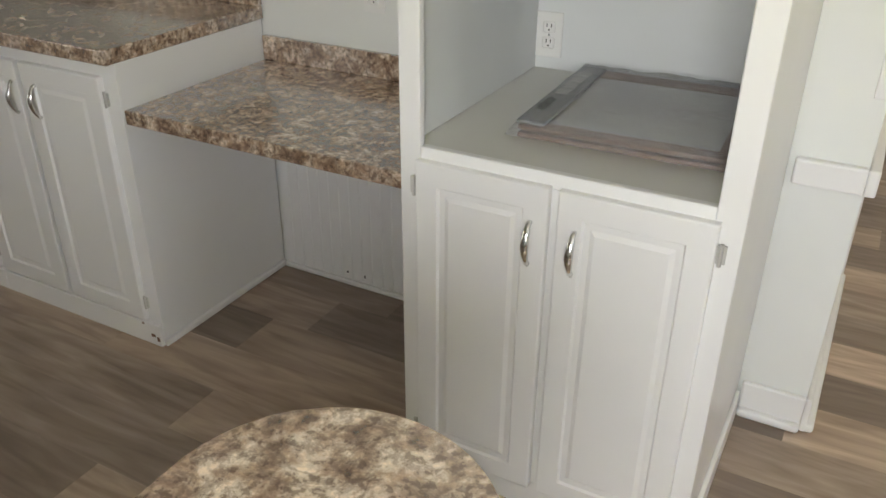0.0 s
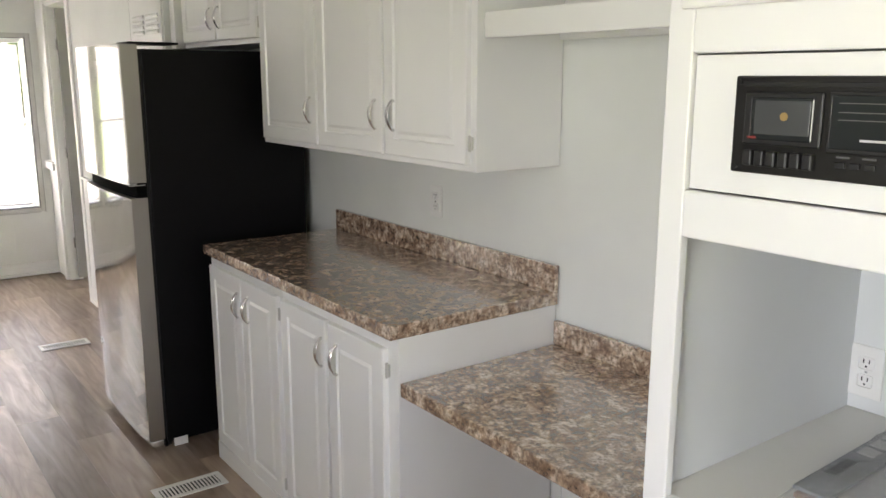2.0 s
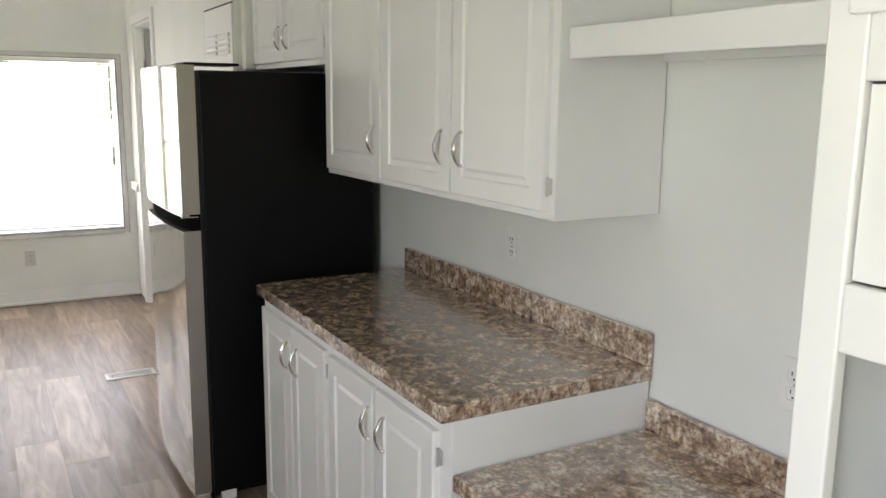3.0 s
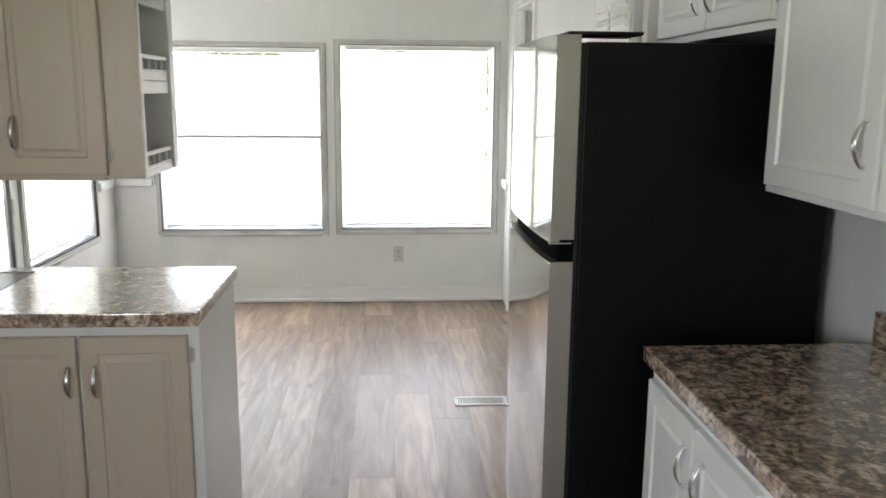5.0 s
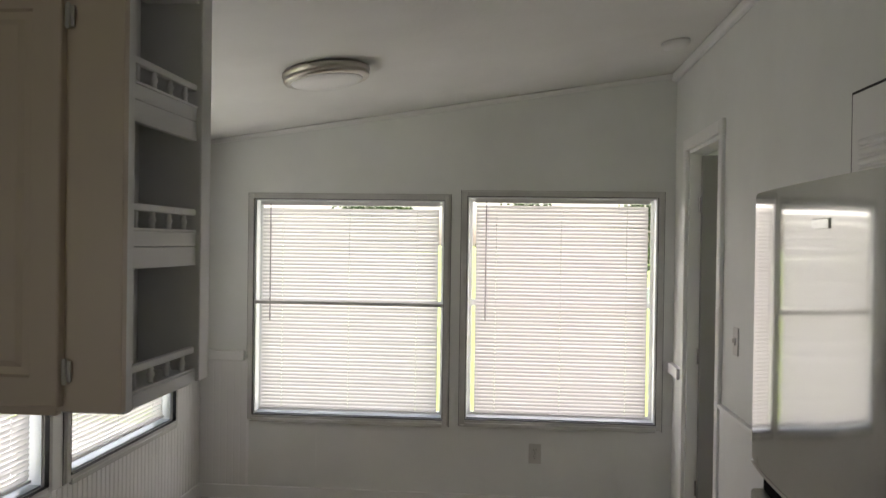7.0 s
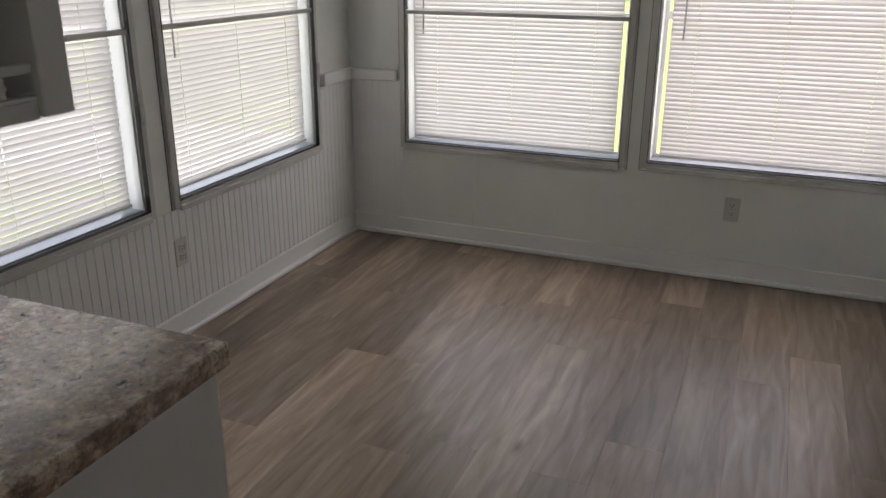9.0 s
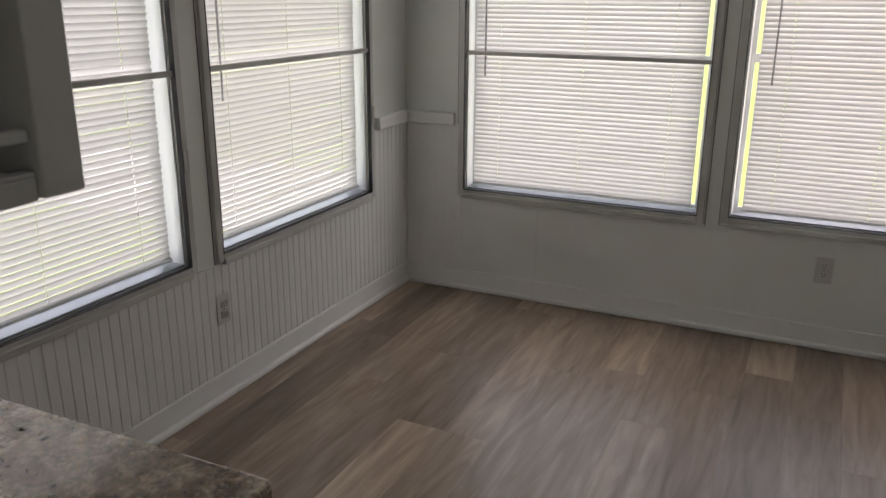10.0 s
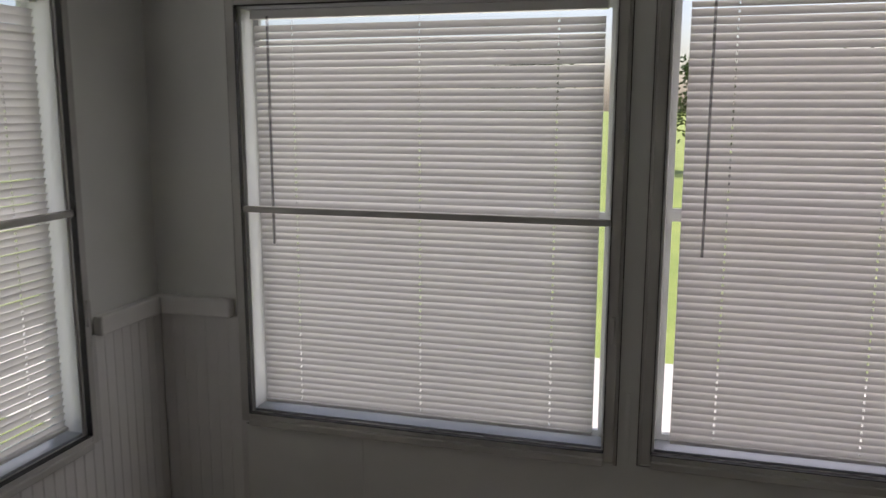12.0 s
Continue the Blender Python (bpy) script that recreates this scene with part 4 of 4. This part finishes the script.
def kitchen_range():
    y0, y1 = YS + 0.01, -0.288
    r = thing("kitchen_range", (-3.87, (y0 + y1) / 2, 0), "black electric range with steel trim", "range")
    part("body", box(-4.175, -3.64, y0, y1, 0.02, 0.885, 0.004), BLACK, r)
    part("cooktop", box(-4.175, -3.585, y0, y1, 0.886, 0.912, 0.006), COOK, r, "glossy black glass cooktop")
    part("control_strip", box(-3.64, -3.615, y0, y1, 0.80, 0.884, 0.004), STEREO, r)
    d = part("oven_door", box(-3.64, -3.595, y0 + 0.004, y1 - 0.004, 0.2, 0.79, 0.006), BLACK, r)
    part("door_trim", box(-3.64, -3.592, y0 + 0.004, y1 - 0.003, 0.791, 0.838, 0.004), DARKSTEEL, d, "steel strip on top of oven door")
    part("handle", rod((-3.55, y0 + 0.05, 0.80), (-3.55, y1 - 0.04, 0.80), 0.012, 12), DARKSTEEL, d)
    for y in (y0 + 0.08, y1 - 0.07):
        part("handle_post", rod((-3.60, y, 0.80), (-3.55, y, 0.80), 0.008, 8), DARKSTEEL, d)
    part("drawer", box(-3.64, -3.60, y0 + 0.004, y1 - 0.004, 0.04, 0.19, 0.005), BLACK, r)


kitchen_range()


def hanging_cabinet():
    m = east(-3.782, 0)
    zt = 2.33
    u = thing("hanging_cabinet", (-3.95, -0.15, 1.275), "white hanging cabinet, doors coloured as shaded, open end shelves", "cabinet")
    part("body", box(-4.085, -3.80, -1.0, 0.10, 1.28, zt - 0.02, 0.002), CAB, u)
    part("face_frame", boxes((-3.80, -3.782, 0.10, 0.216, 1.283, zt - 0.04), (-3.80, -3.7825, -1.0, 0.10, 1.275, 1.30), (-3.80, -3.7825, -1.0, 0.10, 2.03, zt - 0.18), bev=0.002), TAN_SHADE, u)
    part("crown", boxes((-3.80, -3.770, -1.0, 0.10, 2.045, 2.062), (-3.80, -3.775, -1.0, 0.10, 2.075, 2.083), bev=0.003), CAB, u)
    add_door(u, -0.193, 0.113, -0.019, 1.293, 2.018, -0.142, 1.415, 0.120, m, color=TAN_SHADE)
    add_door(u, -0.530, -0.207, -0.019, 1.293, 2.018, -0.238, 1.415, -0.537, m, color=TAN_SHADE)
    add_door(u, -0.99, -0.56, -0.019, 1.293, 2.018, -0.60, 1.415, -0.985, m, color=TAN_SHADE)
    part("stile", box(-3.828, -3.80, 0.10, 0.214, 1.277, zt - 0.05, 0.002), CAB, u)
    part("post", box(-4.166, -4.113, 0.085, 0.222, 1.283, zt - 0.04, 0.003), CAB, u)
    part("back_panel", box(-4.150, -4.086, -1.0, 0.084, 1.28, zt - 0.02, 0.002), CAB, u)
    part("bottom_board", box(-4.112, -3.828, 0.10, 0.214, 1.280, 1.306, 0.002), CAB, u)
    part("top_board", box(-4.112, -3.828, 0.10, 0.214, 2.075, 2.26, 0.002), CAB, u)
    for zs in (1.306, 1.555, 1.815):
        if zs > 1.4:
            part("shelf", box(-4.112, -3.828, 0.10, 0.212, zs + 0.012, zs + 0.040, 0.002), CAB, u)
            part("apron", box(-4.112, -3.828, 0.200, 0.2125, zs - 0.028, zs + 0.0115, 0.002), CAB, u)
            zr = zs + 0.040
        else:
            zr = zs
        g = part("gallery_rail", box(-4.112, -3.828, 0.198, 0.212, zr + 0.036, zr + 0.050, 0.003), CAB, u)
        part("lower_rail", box(-4.112, -3.828, 0.197, 0.2135, zr, zr + 0.006, 0.002), CAB, g)
        for k in range(4):
            x = -4.062 + k * 0.072
            prof = [(0.004, 0.0), (0.007, 0.004), (0.005, 0.008), (0.0085, 0.016), (0.005, 0.024), (0.007, 0.027), (0.004, 0.031)]
            part("spindle", lathe(prof, (x, 0.205, zr + 0.0055), 8), CAB, g, "", True)


hanging_cabinet()


# rounded bar end near the start of the walk
def bar_counter():
    c = thing("bar_counter", (-0.5, -0.2, 0), "narrow bar with rounded stone-look laminate end", "countertop")
    pts = [(-0.335, YS + 0.01)] + [(-0.5 + 0.165 * math.cos(a), 0.575 + 0.165 * math.sin(a)) for a in np.linspace(0, math.pi, 40)] + [(-0.665, YS + 0.01)]
    part("top", prism(pts, 0.877, 0.915, 0.004), LAM, c)
    part("support", box(-0.59, -0.41, YS + 0.01, 0.50, 0.0, 0.876, 0.003), CAB, c, "white painted support wall")


bar_counter()


# ---------------------------------------------------------------- ceiling fixtures, floor registers
def ceiling_lamp():
    x, y = -5.93, 0.055
    z = roof(y)
    lamp = thing("ceiling_light", (x, y, z - 0.06), "flush round ceiling light, nickel rim, switched off", "ceiling light")
    tilt = Matrix.Translation((x, y, z)) @ pose(0, 0, 0, math.degrees(math.atan(0.143)), 0, 0)
    rim = moved(lathe([(0.172, -0.004), (0.188, -0.012), (0.190, -0.024), (0.180, -0.030), (0.180, -0.036), (0.186, -0.042), (0.182, -0.052), (0.160, -0.056)][::-1], (0, 0, 0), 48), tilt)
    part("rim", rim, NICKEL, lamp, "brushed nickel double rim", True)
    part("diffuser", moved(lathe([(0.161, -0.050), (0.150, -0.060), (0.11, -0.070), (0.05, -0.076), (0.01, -0.077)][::-1], (0, 0, 0), 40), tilt), DIFF, lamp, "frosted white diffuser", True)


ceiling_lamp()
yd = 1.63
sd = moved(lathe([(0.066, 0.0), (0.068, -0.012), (0.060, -0.028), (0.03, -0.033)][::-1], (0, 0, 0), 32), Matrix.Translation((-6.42, yd, roof(yd))) @ pose(0, 0, 0, 8.1, 0, 0))
solo("smoke_detector", sd, PLASTIC, "round white smoke detector on the ceiling", "smoke detector", smooth=True)


def floor_vent(x, y, along_y, w=0.115, ln=0.27):
    v = thing("floor_vent", (x, y, 0), "white metal floor register with slots", "floor vent", "floor vents")
    m = Matrix.Translation((x, y, 0)) @ (pose(0, 0, 0, 0, 0, 90) if along_y else I4)
    a, b = ln / 2, w / 2
    part("frame", moved(boxes((-a, a, -b, -b + 0.02, 0.0005, 0.006), (-a, a, b - 0.02, b, 0.0005, 0.006), (-a, -a + 0.022, -b + 0.02, b - 0.02, 0.0005, 0.006), (a - 0.022, a, -b + 0.02, b - 0.02, 0.0005, 0.006), bev=0.002), m), PLASTIC, v)
    part("duct", moved(box(-a + 0.02, a - 0.02, -b + 0.018, b - 0.018, 0.0003, 0.0012), m), SLOT, v, "dark duct opening")
    n = 16
    for k in range(n):
        u = -a + 0.03 + k * (ln - 0.06) / (n - 1)
        part("slat", moved(box(u - 0.0032, u + 0.0032, -b + 0.02, b - 0.02, 0.002, 0.0048), m), PLASTIC, v)


floor_vent(-5.205, 1.40, True)
floor_vent(-3.07, 1.40, True)


# ---------------------------------------------------------------- outdoors
def outdoors():
    g = bmesh.new()
    bmesh.ops.create_grid(g, x_segments=40, y_segments=40, size=600)
    for v in g.verts:
        v.co.z = -0.75
    solo("ground", g, GRASS, "bright green mown lawn", "lawn", kind="structure", at=(0, 0, -0.75))
    d = box(-12.3, -9.6, -14, 30, -0.80, -0.735, 0.01)
    solo("driveway", d, CONC, "pale concrete driveway along the house", "driveway", kind="structure")
    d = box(-5.5, 3, -9.5, -6.8, -0.80, -0.738, 0.01)
    solo("pavement", d, CONC, "pale concrete slab on the lawn", "pavement", kind="structure")
    rng = random.Random(5)

    def tree(x, y, h, w):
        t = thing("tree", (x, y, -0.75), "leafy green tree at the far lawn edge", "tree", "trees beyond the lawn")
        bm = rod((x, y, -0.75), (x, y, -0.75 + h * 0.55), w * 0.06, 9, None, w * 0.03)
        for k in range(6):
            a = rng.uniform(0, 6.28)
            rod((x, y, -0.75 + h * rng.uniform(0.25, 0.5)), (x + math.cos(a) * w * 0.3, y + math.sin(a) * w * 0.3, -0.75 + h * rng.uniform(0.55, 0.8)), w * 0.025, 6, bm, w * 0.008)
        part("trunk", bm, BARK, t)
        vs, fs = [], []
        for c in range(40):
            a, rr = rng.uniform(0, 6.28), w * 0.5 * rng.random() ** 0.5
            cz = -0.75 + h * rng.uniform(0.3, 0.95)
            rr *= 1.1 - abs((cz + 0.75) / h - 0.55)
            cx, cy = x + rr * math.cos(a), y + rr * math.sin(a)
            for _ in range(45):
                q = Vector((rng.gauss(cx, w * 0.09), rng.gauss(cy, w * 0.09), rng.gauss(cz, w * 0.08)))
                n1 = Vector((rng.gauss(0, 1), rng.gauss(0, 1), rng.gauss(0, 1))).normalized() * w * 0.035
                n2 = n1.orthogonal().normalized() * w * 0.022
                b = len(vs)
                vs += [q - n1, q + n2, q + n1, q - n2]
                fs.append((b, b + 1, b + 2, b + 3))
        me = bpy.data.meshes.new("crown")
        me.from_pydata([v - BASE[t.name] for v in vs], [], fs)
        me.materials.append(LEAF)
        ob = new("crown", me)
        ob.parent = t
        BASE[ob.name] = BASE[t.name]

    for x, y, h, w in ((-36, 1.6, 4.2, 3.2), (-44, 8, 4.6, 4), (-47, -7, 5, 4.5), (-42, 17, 4.5, 4), (-14, -42, 5, 4.5), (-2, -44, 5, 4.5), (-25, -38, 4.8, 4)):
        tree(x, y, h, w)
    c = thing("parked_car", (-31, 3.4, -0.75), "white car parked across the lawn", "car")
    pr = [(-2.1, 0.25), (-2.1, 0.75), (-1.1, 0.9), (-0.6, 1.38), (0.9, 1.40), (1.5, 0.95), (2.1, 0.85), (2.1, 0.25)]
    bm = bmesh.new()
    lo = [bm.verts.new((-31.8, 3.4 + a, b - 0.75)) for a, b in pr]
    hi = [bm.verts.new((-30.2, 3.4 + a, b - 0.75)) for a, b in pr]
    bm.faces.new(lo)
    bm.faces.new(hi[::-1])
    for k in range(len(pr)):
        j = (k + 1) % len(pr)
        bm.faces.new((lo[k], hi[k], hi[j], lo[j]))
    bmesh.ops.recalc_face_normals(bm, faces=bm.faces)
    part("body", bm, CARW, c)
    for xx in (-31.7, -30.3):
        for yy in (2.0, 4.8):
            part("wheel", rod((xx - 0.1, yy, -0.43), (xx + 0.1, yy, -0.43), 0.32, 16), GASKET, c)


outdoors()


# ---------------------------------------------------------------- floor planks, each its own piece
def floor():
    f = thing("floor", (0, 0, 0), "grey-brown wood-look vinyl plank floor", "floor", kind="structure")
    part("underlay", boxes((XW - 0.1, XE, YS - 0.1, 3.0, -0.12, -0.006), (-1.6, 1.1, 3.0, HALL + 0.1, -0.12, -0.006)), SUB, f)
    rng = random.Random(11)
    W, L, g = 0.184, 1.22, 0.00015
    cache = {}

    def mesh(ln, wd):
        key = (round(ln, 3), round(wd, 3))
        if key not in cache:
            bm = bmesh.new()
            c = 0.0004
            lo = [bm.verts.new(q) for q in ((g, g, -0.006), (ln - g, g, -0.006), (ln - g, wd - g, -0.006), (g, wd - g, -0.006))]
            mid = [bm.verts.new((v.co.x, v.co.y, -c)) for v in lo]
            top = [bm.verts.new(q) for q in ((g + c, g + c, 0), (ln - g - c, g + c, 0), (ln - g - c, wd - g - c, 0), (g + c, wd - g - c, 0))]
            bm.faces.new(top)
            for a, b in ((lo, mid), (mid, top)):
                for k in range(4):
                    bm.faces.new((a[k], a[(k + 1) % 4], b[(k + 1) % 4], b[k]))
            cache[key] = finish(bm, "plank", VINYL)
        return cache[key]

    ends = {4: -5.253, 5: -5.88, 6: -5.875, 7: -6.52, 9: -6.236, 11: -5.62, 12: -6.545, 13: -6.215}
    k = 0
    y = 0.04 - 6 * W
    while y < HALL:
        wd = W
        if y + W < YS:
            y += W
            continue
        if y < 2.95:
            x0, x1 = XW, XE
        else:
            x0, x1 = -1.5, 1.0
        if 2.2 < y < 2.95:
            spans = ((XW, -5.4), (-1.5, 1.1))
        elif y >= 2.95:
            spans = ((-1.5, 1.0),)
        else:
            spans = ((XW, XE),)
        row = round((y - 0.04) / W) + 7
        for s0, s1 in spans:
            start = (ends[row] if row in ends else s0 + rng.uniform(0.1, L)) - 12 * L
            a = start
            while a < s1:
                b = a + L
                p0, p1 = max(a, s0), min(b, s1)
                if p1 - p0 > 0.02:
                    ob = new("plank", mesh(p1 - p0, wd))
                    ob.location = (p0, y, 0)
                    ob.parent = f
                a = b
        y += W


floor()
